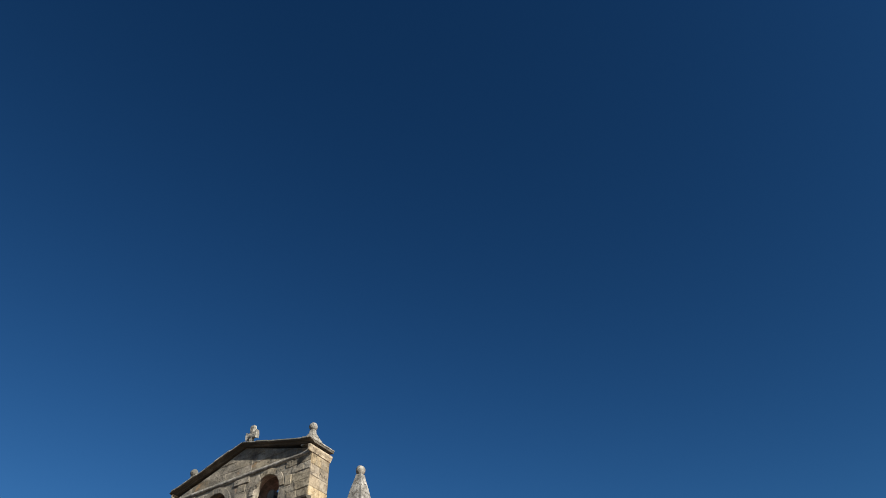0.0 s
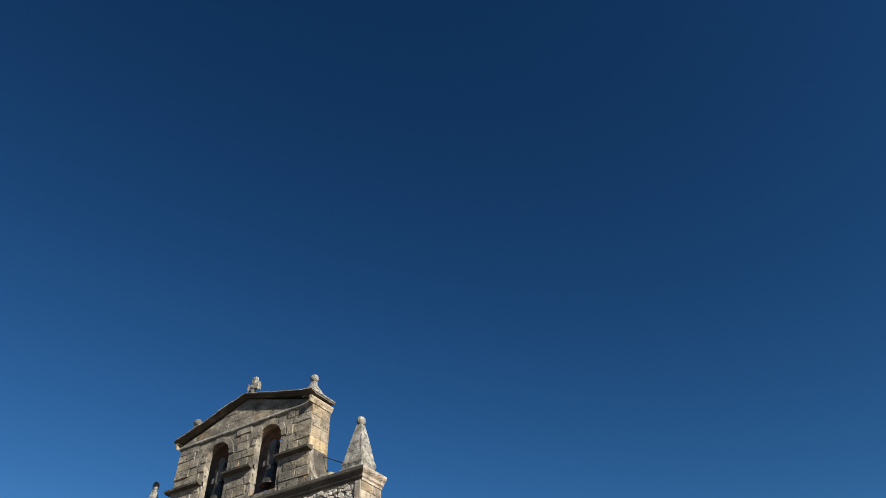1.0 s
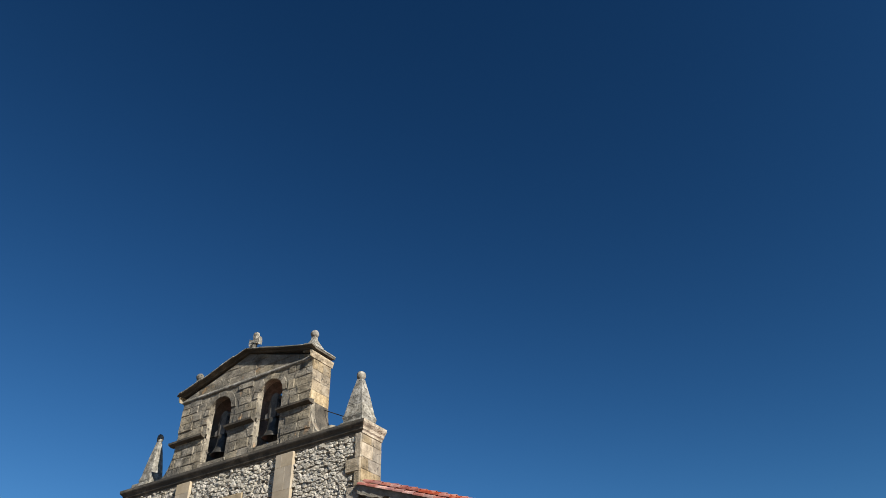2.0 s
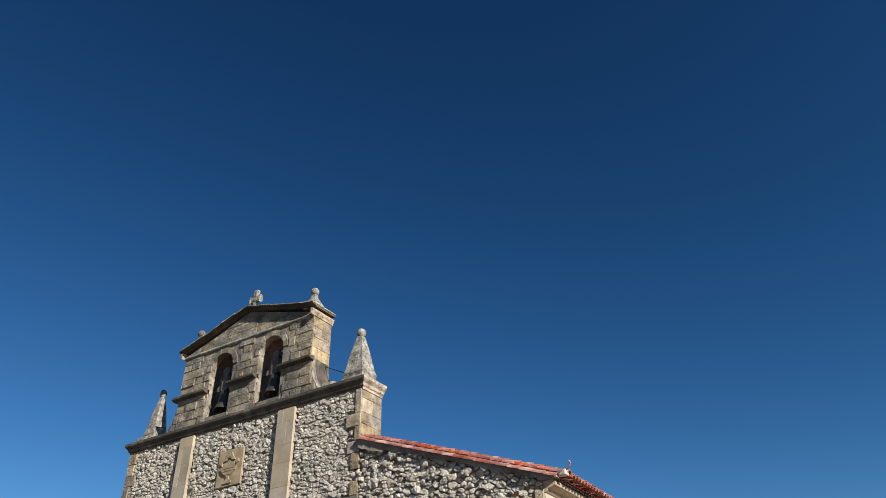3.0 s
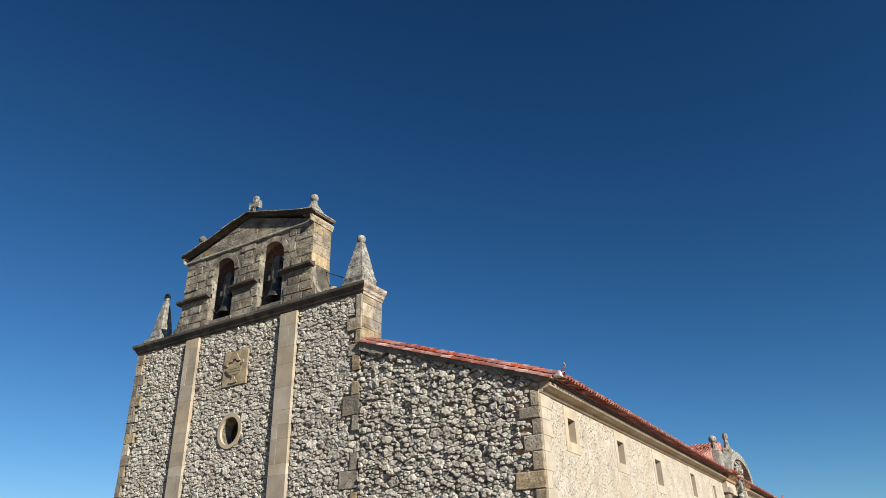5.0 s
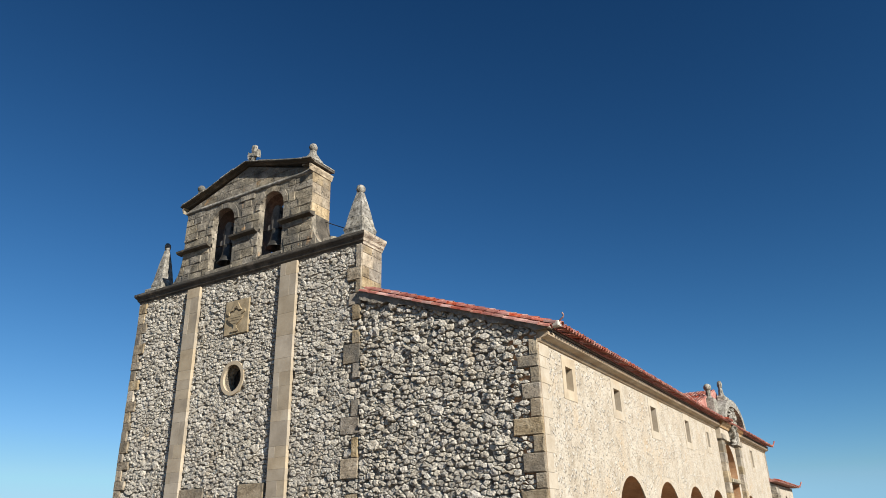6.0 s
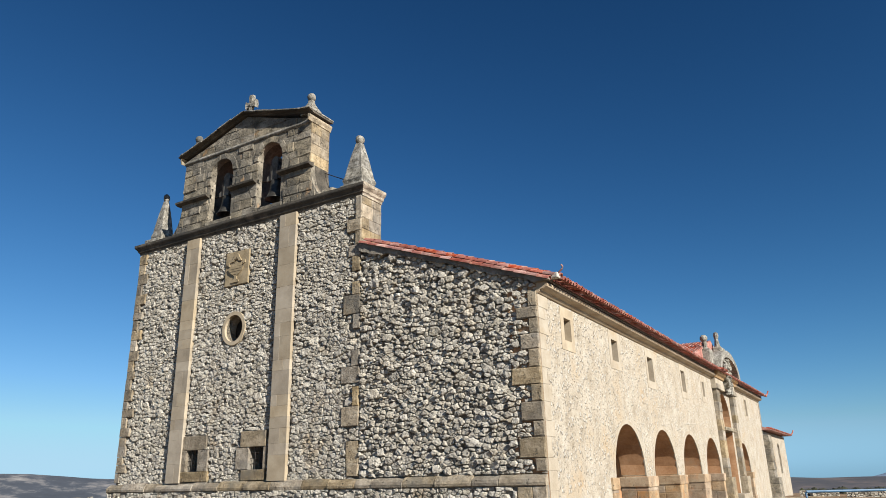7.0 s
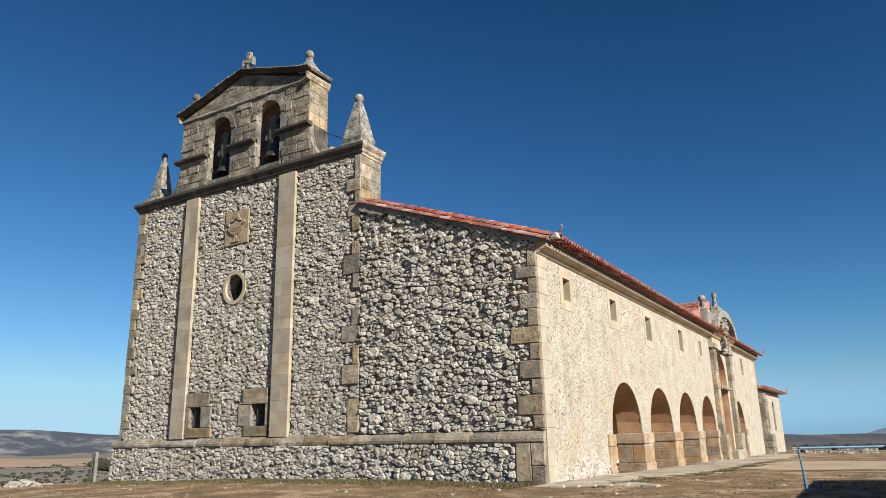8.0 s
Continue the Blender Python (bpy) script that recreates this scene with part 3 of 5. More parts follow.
# Thin dark strips paint the relief's shadow lines onto the vase.
M_RELIEF_SHADE = material("painted shade of the relief", ((0.06, 0.045, 0.028), (0.1, 0.078, 0.05), (0.15, 0.12, 0.08)), 2.0, 14, 0.9, 0.5, 0.015)
for u0, u1, v0, v1 in ((-0.3, 0.3, 0.34, 0.4), (-0.44, 0.44, 0.165, 0.185), (-0.13, -0.085, -0.44, -0.24), (-0.34, 0.34, 0.03, 0.055), (-0.38, 0.38, -0.09, -0.065), (-0.12, 0.12, 0.5, 0.55)):
    part("carved_line", slab([(pc + a, pz + b) for a, b in rect(u0, u1, v0, v1)], [], front, 0.06, 0.07 + (0.07 if -0.1 < v0 < 0.1 else 0.064 if v0 > 0.45 else 0.006)), M_RELIEF_SHADE, panel)

# plinth
for name, a, b, wall in (("nave", XL - 0.3, XN, nave), ("aisle", XN, 0.0, aisle)):
    part("plinth", box(a, b, -PLINTH + 0.03, 0.0, -0.9, 1.3), M_BEDDING, wall, "rubble plinth")
    x = a
    while x < b - 0.05:
        w = min(rng.uniform(0.7, 1.7), b - x)
        if b - x - w < 0.4:
            w = b - x
        dz, dy = rng.uniform(-0.04, 0.03), rng.uniform(-0.04, 0.03)
        prof = [(0.0, 1.27), (PLINTH + 0.02, 1.27), (PLINTH + 0.075 + dy, 1.31), (PLINTH + 0.09 + dy, 1.40), (PLINTH + 0.05 + dy, 1.5), (PLINTH - 0.04, 1.6 + dz), (0.0, 1.66 + dz)]
        ob = outward(part("plinth_stone", sweep(prof, [(x + 0.014, 0.0, 0, -1), (x + w * 0.5, 0.0, 0, -1 - rng.uniform(-0.05, 0.05)), (x + w - 0.014, 0.0, 0, -1)]), M_QUOIN, wall, "worn rounded plinth course stone"))
        x += w

# ---- rubble ----
COARSE = ((0.15, 0.21, 0.5), (0.1, 0.14, 7), (0.065, 0.1, 80), (0.035, 0.065, 260))
MEDIUM = ((0.15, 0.21, 0.4), (0.1, 0.14, 6), (0.06, 0.1, 80), (0.035, 0.06, 240))


def rubble(wall, u0, u1, v0, v1, keep, blocks, to, seed, low=0.02, high=0.085, sizes=MEDIUM, own=0, near=None):
    r = random.Random(seed)
    made = []
    for c in stone_cells(u0, u1, v0, v1, sizes, r):
        c = keep(c)
        c = cut_round(c, blocks) if len(c) > 2 else []
        if len(c) > 2 and not (spread(c) < 0.025 and r.random() < 0.2):
            g = field_stone(c, to, r, low=low, high=high)
            if g:
                made.append((middle(c), g))
    made.sort(key=lambda t: near(t[0]) if near else 0)
    return [g for _, g in made[:own]], [g for _, g in made[own:]]


def whole(c):
    return c


def plinth_front(u, v, d):
    return (u, -d - PLINTH, v)


nave_blocks = left_quoins + right_quoins + LINTELS + [PANEL, (OCU[0] - 0.62, OCU[0] + 0.62, OCU[1] - 0.68, OCU[1] + 0.68)] + [(a, b, 1.6, 13.2) for a, b in PIL] + [(a, b, 2.1, 3.0) for a, b in WINS]
n1, n2 = rubble(nave, XL + 0.02, XN - 0.01, 1.62, 13.1, whole, nave_blocks, front, 3, low=0.01, high=0.07, own=230, near=lambda m: abs(m[0] + 9.0) + 0.6 * abs(m[1] - 3))
n3, n4 = rubble(nave, XL - 0.28, XN, -0.7, 1.28, whole, [], plinth_front, 5, low=0.02, high=0.09, own=70, near=lambda m: -m[0])
a1, a2 = rubble(aisle, XN + 0.02, -0.01, 1.66, 10.8, lambda c: clip(c, XN, 10.8, -0.343, -1), aisle_quoins, front, 11, low=0.02, high=0.14, sizes=COARSE, own=200, near=lambda m: abs(m[0] + 2.5) + abs(m[1] - 3))
base_blocks = [(-1.05, -0.5, 0.05, 1.27), (-0.5, 0.0, 0.55, 1.27), (-0.5, 0.0, -0.6, 0.55)]
a3, a4 = rubble(aisle, XN, -0.01, -0.7, 1.28, whole, base_blocks, plinth_front, 13, low=0.02, high=0.11, sizes=COARSE, own=80, near=lambda m: -m[0])
dress(base_blocks, aisle, "quoin", M_QUOIN, plinth_front, 0.04, 0.02, 0.03)
for wall, stones in ((nave, n1 + n3), (aisle, a1 + a3)):
    for g in stones:
        part("stone", g, M_RUBBLE, wall)
for wall, stones in ((nave, n2 + n4), (aisle, a2 + a4)):
    part("rubble", joined(stones), M_RUBBLE_J, wall, "rough grey limestone rubble", "stuff")

# ---- nave cornice and screen wall return ----
prof = [(0, 13.06), (0.05, 13.06), (0.07, 13.15), (0.13, 13.2), (0.16, 13.3), (0.22, 13.36), (0.26, 13.41), (0.28, 13.45), (0.28, 13.56), (0.0, 13.62)]
# Front run coloured darker for its shade, sunlit return gets the paler stone.
outward(part("cornice", sweep(prof, [(XL, 1.35, -1, 0), (XL, 0, -1, -1), (XN, 0, 1, -1)]), M_CORNICE, church, "weathered moulded stone cornice, coloured darker for its shade"))
outward(part("cornice", sweep(prof, [(XN, 0, 1, -1), (XN, 1.35, 1, 0)]), M_QUOIN, church, "moulded cornice return, paler stone for its sunlit side"))
part("wall_top", box(XL + 0.01, XN - 0.01, 0.01, 1.34, 13.1, 13.6), M_ASHLAR, church)
# pale blocks on the return above the aisle roof


def pier_side(u, v, d):
    return (XN + d, u, v)


z = 10.6
while z < 13.0:
    h = min(rng.uniform(0.42, 0.62), 13.07 - z)
    cuts = [0.0, rng.uniform(0.4, 0.95), 1.35]
    for a, b in zip(cuts, cuts[1:]):
        g = dressed(rect(a, b, z, z + h), pier_side, 0.02, rng=rng, rough=0.01)
        if g:
            part("quoin", g, M_QUOIN, nave)
    z += h

# ---- belfry ----
BC = -14.98
BL, BR, BT = BC - 4.33, BC + 4.33, 17.45
OPEN = (-16.5, -13.22)
HALF, SPRING, SILL = 0.77, 16.34, 13.85
RAKE, APEX = 0.3, 19.1


def flank(s):
    """The hollow curve of the belfry's foot on one side."""
    return [(BC + s * (4.33 + 0.95 * (1 - math.sin(k / 8 * math.pi / 2))), 13.6 + 1.75 * (1 - math.cos(k / 8 * math.pi / 2))) for k in range(9)]


outline = flank(1) + [(BR, 17.62), (BC, APEX - 0.05), (BL, 17.62)] + flank(-1)[::-1]
belfry = part("belfry", slab(outline, [arch(c, HALF, SILL, SPRING) for c in OPEN], front, -0.32, -0.02), M_ASHLAR, church, "weathered sandstone bell gable with two arched openings")
# Inner arch takes the dark material to paint in the openings' deep shade.
part("belfry_back", slab(outline, [arch(c, 1.1, SILL, SPRING - 0.3) for c in OPEN], front, -1.26, -0.33), M_CORNICE, belfry, "inner arch of the bell gable, its shade put into the dark colour")
arch_boxes = [(c - HALF, c + HALF, 13.5, SPRING) for c in OPEN]
head_boxes = [(c - 1.08, c + 1.08, SPRING, SPRING + 1.06) for c in OPEN]
z = 13.6
while z < BT - 0.05:
    h = min(rng.uniform(0.38, 0.6), BT - z)
    if BT - z - h < 0.2:
        h = BT - z
    u = BL - 0.7 if z < 14.6 else BL
    end = BR + 0.7 if z < 14.6 else BR
    while u < end - 0.05:
        w = min(rng.uniform(0.5, 1.15), end - u)
        if end - u - w < 0.3:
            w = end - u
        c = rect(u, u + w, z, z + h)
        for s in (1, -1):
            edge = BC + s * (4.33 + (0.95 * (1 - math.sin(math.acos(max(0.0, 1 - (z + h - 13.6) / 1.75)))) if z + h < 15.35 else 0))
            c = clip(c, edge, 0, -s, 0) if len(c) > 2 else c
        c = cut_round(c, arch_boxes + head_boxes) if len(c) > 2 else []
        if len(c) > 2 and spread(c) > 0.02:
            g = dressed(c, front, rng.uniform(-0.005, 0.035), rng=rng, rough=0.034, joint=0.004, soft=0.03)
            if g:
                part("block", g, M_ASHLAR, belfry)
        u += w
    z += h
# side blocks of the belfry
def belfry_side(u, v, d):
    return (BR + d, u, v)


z = 15.35
while z < BT - 0.05:
    h = min(rng.uniform(0.4, 0.62), BT - z)
    m = rng.uniform(0.45, 0.85)
    for a, b in ((-0.01, m), (m, 1.25)):
        g = dressed(rect(a, b, z, z + h), belfry_side, 0.015, rng=rng, rough=0.012, joint=0.005)
        if g:
            part("block", g, M_QUOIN, belfry)
    z += h
for c in OPEN:
    for k in range(9):
        a0, a1 = math.pi * k / 9, math.pi * (k + 1) / 9
        ri, ro = HALF + 0.01, 1.08
        p = [(c + ri * math.cos(a0), SPRING + ri * math.sin(a0)), (c + ro * math.cos(a0), SPRING + ro * math.sin(a0)), (c + ro * math.cos(a1), SPRING + ro * math.sin(a1)), (c + ri * math.cos(a1), SPRING + ri * math.sin(a1))]
        g = dressed(p, front, 0.03 + rng.uniform(-0.01, 0.015), rng=rng, rough=0.008, joint=0.005, soft=0.014)
        if g:
            part("voussoir", g, M_ASHLAR, belfry)
    part("sill", box(c - 0.9, c + 0.9, -0.06, 1.2, 13.58, 13.86, 0.02), M_ASHLAR, belfry)
# gable stones
z = 17.55
while z < APEX - 0.2:
    h = rng.uniform(0.42, 0.55)
    u = BL
    while u < BR:
        w = rng.uniform(0.7, 1.3)
        c = rect(u, min(u + w, BR), z, z + h)
        for s in (1, -1):
            c = clip(c, BC, APEX - 0.12, -s * RAKE, -1) if len(c) > 2 else c
        if len(c) > 2 and spread(c) > 0.04:
            g = dressed(c, front, rng.uniform(-0.005, 0.02), rng=rng, rough=0.01, joint=0.006, soft=0.015)
            if g:
                part("block", g, M_ASHLAR, belfry)
        u += w
    z += h
outward(part("string_course", sweep([(0, 17.43), (0.05, 17.45), (0.09, 17.5), (0.09, 17.56), (0, 17.66)], [(BL - 0.02, 0, -0.2, -1), (BR + 0.02, 0, 0.2, -1)]), M_PINN, belfry, "worn lichened string course"))
# ledges at the height of the bells
for a, b in ((BL - 0.25, OPEN[0] - HALF), (OPEN[0] + HALF - 0.05, OPEN[1] - HALF), (OPEN[1] + HALF - 0.05, BR + 0.12)):
    outward(part("ledge", sweep([(-0.1, 15.18), (0.1, 15.19), (0.25, 15.25), (0.27, 15.34), (-0.1, 15.4)], [(a, 0, 0, -1), ((a + b) / 2, 0, 0, -1.05), (b, 0, 0, -1)]), M_CORNICE, belfry, "projecting dark stone ledge"))
# side cornices
for s in (-1, 1):
    x = BC + s * 4.33
    outward(part("side_cornice", sweep([(0, 17.45), (0.04, 17.46), (0.06, 17.53), (0.08, 17.58), (0.1, 17.62), (0.12, 17.66), (0.12, 17.74), (0, 17.78)], [(x, 1.3, s, 0), (x, -0.02, s, 0), (x, -0.3, s, 0)]), M_QUOIN, belfry))


def rake_side(s):
    """One sloping arm of the gable cornice."""
    verts, faces = [], []
    prof = [(0.0, -0.09), (-0.09, -0.085), (-0.12, -0.04), (-0.3, -0.01), (-0.34, 0.005), (-0.34, 0.04), (1.36, 0.04), (1.36, -0.09)]
    x1 = BC + s * (4.6 if s < 0 else 4.46)
    for k in range(7):
        t = k / 6
        x = BC + (x1 - BC) * t
        zz = APEX + 0.06 - RAKE * abs(x - BC) + (0.09 * (t ** 6)) + (0.08 * t if s > 0 else 0)
        verts += [(x, y, zz + d) for y, d in prof]
    m = len(prof)
    for i in range(6):
        for j in range(m):
            faces.append((i * m + j, i * m + (j + 1) % m, (i + 1) * m + (j + 1) % m, (i + 1) * m + j))
    faces += [tuple(range(m)), tuple(range(6 * m, 7 * m))]
    return verts, faces


for s in (-1, 1):
    # Light split by colour: dark coping for the shaded soffit, pale slabs for the lit lip.
    outward(part("gable_cornice", rake_side(s), M_CORNICE, belfry, "sloping stone coping, soffit shade in its dark colour"))
    x = 0.05
    while x < 4.35:
        w = min(rng.uniform(0.5, 0.95), 4.5 - x)
        lift = [0.06 - RAKE * q + 0.09 * (q / 4.55) ** 6 + (0.08 * q / 4.46 if s > 0 else 0) + 0.036 for q in (x, x + w - 0.02)]
        a, b = BC + s * x, BC + s * (x + w - 0.02)
        z0, z1, y0 = APEX + lift[0], APEX + lift[1], -0.35 + rng.uniform(-0.04, 0.02)
        t = rng.uniform(0.035, 0.06)
        corners = [(a, y0, z0), (b, y0, z1), (b, 1.37, z1), (a, 1.37, z0)]
        outward(part("coping_slab", (corners + [(p[0], p[1], p[2] + t) for p in corners], [(0, 1, 2, 3), (4, 5, 6, 7), (0, 1, 5, 4), (1, 2, 6, 5), (2, 3, 7, 6), (3, 0, 4, 7)]), M_PINN, belfry, "thin lichened coping slab, paler as the sunlit lip"))
        x += w

# ---- finials, cross, pinnacles ----
def square_turn(profile):
    """A square tapering solid from (half width, height) pairs."""
    v, f = turned([(r * math.sqrt(2), z) for r, z in profile], 4)
    return [tuple(Matrix.Rotation(math.pi / 4, 3, "Z") @ Vector(p)) for p in v], f


def weather(ob, amount):
    for v in ob.data.vertices:
        v.co += noise.noise_vector(v.co * 4.0) * amount
    return ob


for s in (-1, 1):
    fx, fz = BC + s * 3.93, 18.0
    fv, ff = square_turn([(0.34, 0.0), (0.34, 0.3), (0.29, 0.36), (0.16, 0.62), (0.12, 0.72), (0.11, 0.86)])
    fin = outward(part("finial", ([(a + fx, b + 0.35, c + fz) for a, b, c in fv], ff), M_PINN, belfry, "lichened stone ball finial"))
    b = bmesh.new()
    bmesh.ops.create_icosphere(b, subdivisions=2, radius=0.21, matrix=Matrix.Translation((fx, 0.35, fz + 1.04)))
    smooth(weather(part("ball", b, M_PINN, fin), 0.02))
cross_body = [(-0.2, 0), (0.2, 0), (0.13, 0.16), (0.1, 0.4), (0.12, 0.58), (0.34, 0.56), (0.5, 0.5), (0.54, 0.7), (0.5, 0.92), (0.34, 0.84), (0.13, 0.82), (0.2, 1.06), (0.17, 1.24), (-0.17, 1.24), (-0.2, 1.06), (-0.13, 0.82), (-0.34, 0.84), (-0.5, 0.92), (-0.54, 0.7), (-0.5, 0.5), (-0.34, 0.56), (-0.12, 0.58), (-0.1, 0.4), (-0.13, 0.16)]
cr = weather(part("cross", slab([(BC - 0.12 + u * 0.68, 19.2 + v * 1.03) for u, v in cross_body], [], front, -0.45, -0.25), M_PINN, belfry, "lichened stone cross with flared ends"), 0.03)
part("cross_base", box(BC - 0.26, BC + 0.26, 0.1, 0.6, 19.0, 19.3, 0.04), M_PINN, belfry)

pin = part("pinnacle", box(-0.64, 0.64, -0.64, 0.64, 0.0, 0.22, 0.03), M_PINN, church, "tapering stone obelisk with a ball on the screen wall corner")
part("base", square_turn([(0.58, 0.2), (0.52, 0.3), (0.54, 0.38), (0.57, 0.46), (0.55, 0.54)]), M_PINN, pin)
for k, ring in enumerate(([(0.53, 0.5), (0.545, 0.53), (0.49, 0.7), (0.43, 1.0), (0.42, 1.01)], [(0.415, 1.015), (0.425, 1.03), (0.345, 1.45), (0.335, 1.46)], [(0.335, 1.465), (0.34, 1.48), (0.27, 1.8), (0.19, 2.12), (0.14, 2.34)])):
    weather(part("obelisk_course", square_turn(ring), M_PINN, pin), 0.02)
b = bmesh.new()
bmesh.ops.create_icosphere(b, subdivisions=3, radius=0.225, matrix=Matrix.Translation((0, 0, 2.53)))
smooth(weather(part("ball", b, M_PINN, pin), 0.02))
pin.matrix_basis = pose(-8.34, 0.67, 13.6) @ Matrix.Diagonal((0.93, 0.93, 1.0, 1))
copy_thing(pin, pose(-21.55, 0.67, 13.6) @ Matrix.Diagonal((0.76, 0.8, 1.1, 1)))
part("pinnacle_step", box(-22.3, -21.2, 0.15, 1.2, 13.58, 13.95, 0.05, 0.03), M_PINN, church)
part("brace", tube([(BR - 0.05, 1.0, 15.25), (-9.0, 0.95, 14.35)], 0.02, 6), M_IRON, belfry, "iron brace")
weather(part("flank_rubble", box(BR + 0.72, BR + 1.25, 0.05, 1.1, 13.55, 13.95, 0.08), M_ASHLAR, belfry), 0.12)

# ---- bells ----
def bell(x, z, name_label):
    top = tagged(new("bell"), name_label, "bell", "church bells")
    smooth(part("bell_body", turned([(0.03, 0.92), (0.18, 0.9), (0.235, 0.8), (0.25, 0.55), (0.29, 0.3), (0.37, 0.1), (0.45, 0.0), (0.43, -0.02), (0.36, 0.06), (0.24, 0.3)], 24), M_BRONZE, top))
    part("clapper", tube([(0, 0, 0.6), (0, 0, 0.02), (0, 0, -0.06)], 0.04), M_IRON, top)
    yoke = weather(part("yoke", slab([(-0.42, 0.9), (0.42, 0.9), (0.42, 1.12), (0.24, 1.2), (0.3, 1.45), (0.16, 1.62), (0.2, 1.85), (0.08, 2.0), (-0.08, 2.0), (-0.2, 1.85), (-0.16, 1.62), (-0.3, 1.45), (-0.24, 1.2), (-0.42, 1.12)], [], front, -0.14, 0.14), M_YOKE, top, "grey timber headstock"), 0.015)
    part("axle", tube([(-0.9, 0, 1.0), (0.9, 0, 1.0)], 0.04), M_IRON, top)
    for k in (-0.2, 0.2):
        part("strap", box(k - 0.03, k + 0.03, -0.165, 0.165, 0.88, 1.7), M_IRON, top)
    top.matrix_basis = pose(x, 0.5, z) @ Matrix.Diagonal((1.15, 1.15, 1.1, 1))


M_YOKE = material("weathered grey timber", ((0.045, 0.042, 0.037), (0.085, 0.08, 0.072), (0.14, 0.135, 0.12)), 4, 25, 0.85, 0.5, 0.01)
bell(OPEN[0], 14.28, "dark bronze bell under a grey timber yoke")
bell(OPEN[1], 14.32, "bronze bell hung in the arched opening")
for c in OPEN:
    part("bell_beam", box(c - HALF - 0.02, c + HALF + 0.02, 0.95, 1.15, 14.9, 15.15), M_WOOD, belfry)

# ---- tiled roof ----
def barrel(length, r0, r1, n=6, thick=0.018):
    """A tapered half-round tile along +x (down the slope), crown up."""
    verts, faces = [], []
    for x, r in ((0, r0), (length, r1)):
        for q in (r, r - thick):
            verts += [(x, q * math.cos(math.pi * k / n), q * math.sin(math.pi * k / n)) for k in range(n + 1)]
    m = n + 1
    for k in range(n):
        faces += [(k, k + 1, 2 * m + k + 1, 2 * m + k), (m + k + 1, m + k, 3 * m + k, 3 * m + k + 1), (2 * m + k, 2 * m + k + 1, 3 * m + k + 1, 3 * m + k), (k + 1, k, m + k, m + k + 1)]
    faces += [(0, 2 * m, 3 * m, m), (n, m + n, 3 * m + n, 2 * m + n)]
    return verts, faces


roof = outward(part("roof", joined([slab([(0.4, roof_z(0.4) - 0.05), (0.4, roof_z(0.4) - 0.02), (XN, roof_z(XN) - 0.02), (XN, roof_z(XN) - 0.05)][::-1], [], front, -1.36, 0.1),
                                    slab([(0.4, roof_z(0.4) - 0.05), (0.4, roof_z(0.4) - 0.02), (RIDGE, roof_z(RIDGE) - 0.02), (-22.0, roof_z(-22.0) - 0.02), (-22.0, roof_z(-22.0) - 0.05), (RIDGE, roof_z(RIDGE) - 0.05)][::-1], [], front, -50.95, -1.36)]), M_TILE_J, church, "red barrel tiled roof"))
tile_mesh = bpy.data.meshes.new("roof_tile")
tile_mesh.from_pydata(*[list(g) for g in (barrel(0.5, 0.105, 0.135)[0], [], barrel(0.5, 0.105, 0.135)[1])])
tile_mesh.materials.append(M_TILE)
FALL = math.degrees(math.atan(SLOPE))


def lay_tile(x, y, z, turn=0.0, parent=roof, kick=4.0):
    ob = new("roof_tile", tile_mesh)
    ob.parent = parent
    ob.matrix_basis = pose(x, y, z, rng.uniform(-2, 2), FALL - kick + rng.uniform(-0.8, 0.8), turn + rng.uniform(-1.2, 1.2))


for row, (y, dz) in enumerate(((-0.15, -0.13), (0.05, 0.05), (0.28, 0.11))):
    x = XN + 0.02 + 0.13 * row
    while x < 0.5:
        lay_tile(x, y + rng.uniform(-0.012, 0.012), roof_z(x) + dz, kick=1.6)
        x += 0.43
y = 0.58
while y < 50.8:
    if y < 29.0 or y > 37.2:
        lay_tile(0.38 + rng.uniform(-0.02, 0.02), y, roof_z(0.38) + 0.03)
    y += 0.265
rows_left = []
for side_ in (1, -1):
    y = 0.6 if side_ > 0 else 1.5
    while y < 50.8:
        x = 0.0
        x_top = (RIDGE if side_ > 0 else RIDGE + 0.3) if y > 1.5 else XN + 0.1
        x = 0.0 if side_ > 0 else -8.2
        while x > x_top + 0.2:
            xx = x if side_ > 0 else 2 * RIDGE - x
            v, f = barrel(0.9, 0.125, 0.105, 4)
            mm = Matrix.Translation((xx, y, roof_z(xx) + 0.03)) @ Matrix.Rotation(0 if side_ > 0 else math.pi, 4, "Z") @ Matrix.Rotation(math.radians(FALL - 1.5), 4, "Y")
            rows_left.append(([tuple(mm @ Vector(p)) for p in v], f))
            x -= 0.82
        y += 0.265
part("tiling", joined(rows_left), M_TILE_J, church, "rows of red barrel tiles", "stuff")
ridge = [(RIDGE, 1.4 + 0.45 * k, roof_z(RIDGE) + 0.06) for k in range(110)]
part("ridge_tiling", joined([([(p[0] + v[1], p[1] + v[0], p[2] + v[2]) for v in barrel(0.5, 0.15, 0.13, 4)[0]], barrel(0.5, 0.15, 0.13, 4)[1]) for p in ridge]), M_TILE_J, church, kind="stuff")
# cement under the verge, ragged below
low = [(XN + 7.65 * k / 40, roof_z(XN + 7.65 * k / 40) - 0.27 - 0.3 * abs(noise.noise((k * 0.43, 2, 0))) - 0.2 * ease(12, 0, k)) for k in range(41)]
part("verge_cement", slab(low + [(0.55, roof_z(0.55) - 0.12), (0.55, roof_z(0.55) - 0.03), (XN, roof_z(XN) - 0.03)], [], front, -0.2, 0.17), M_BEDDING, church, "rough grey cement under the verge tiles")
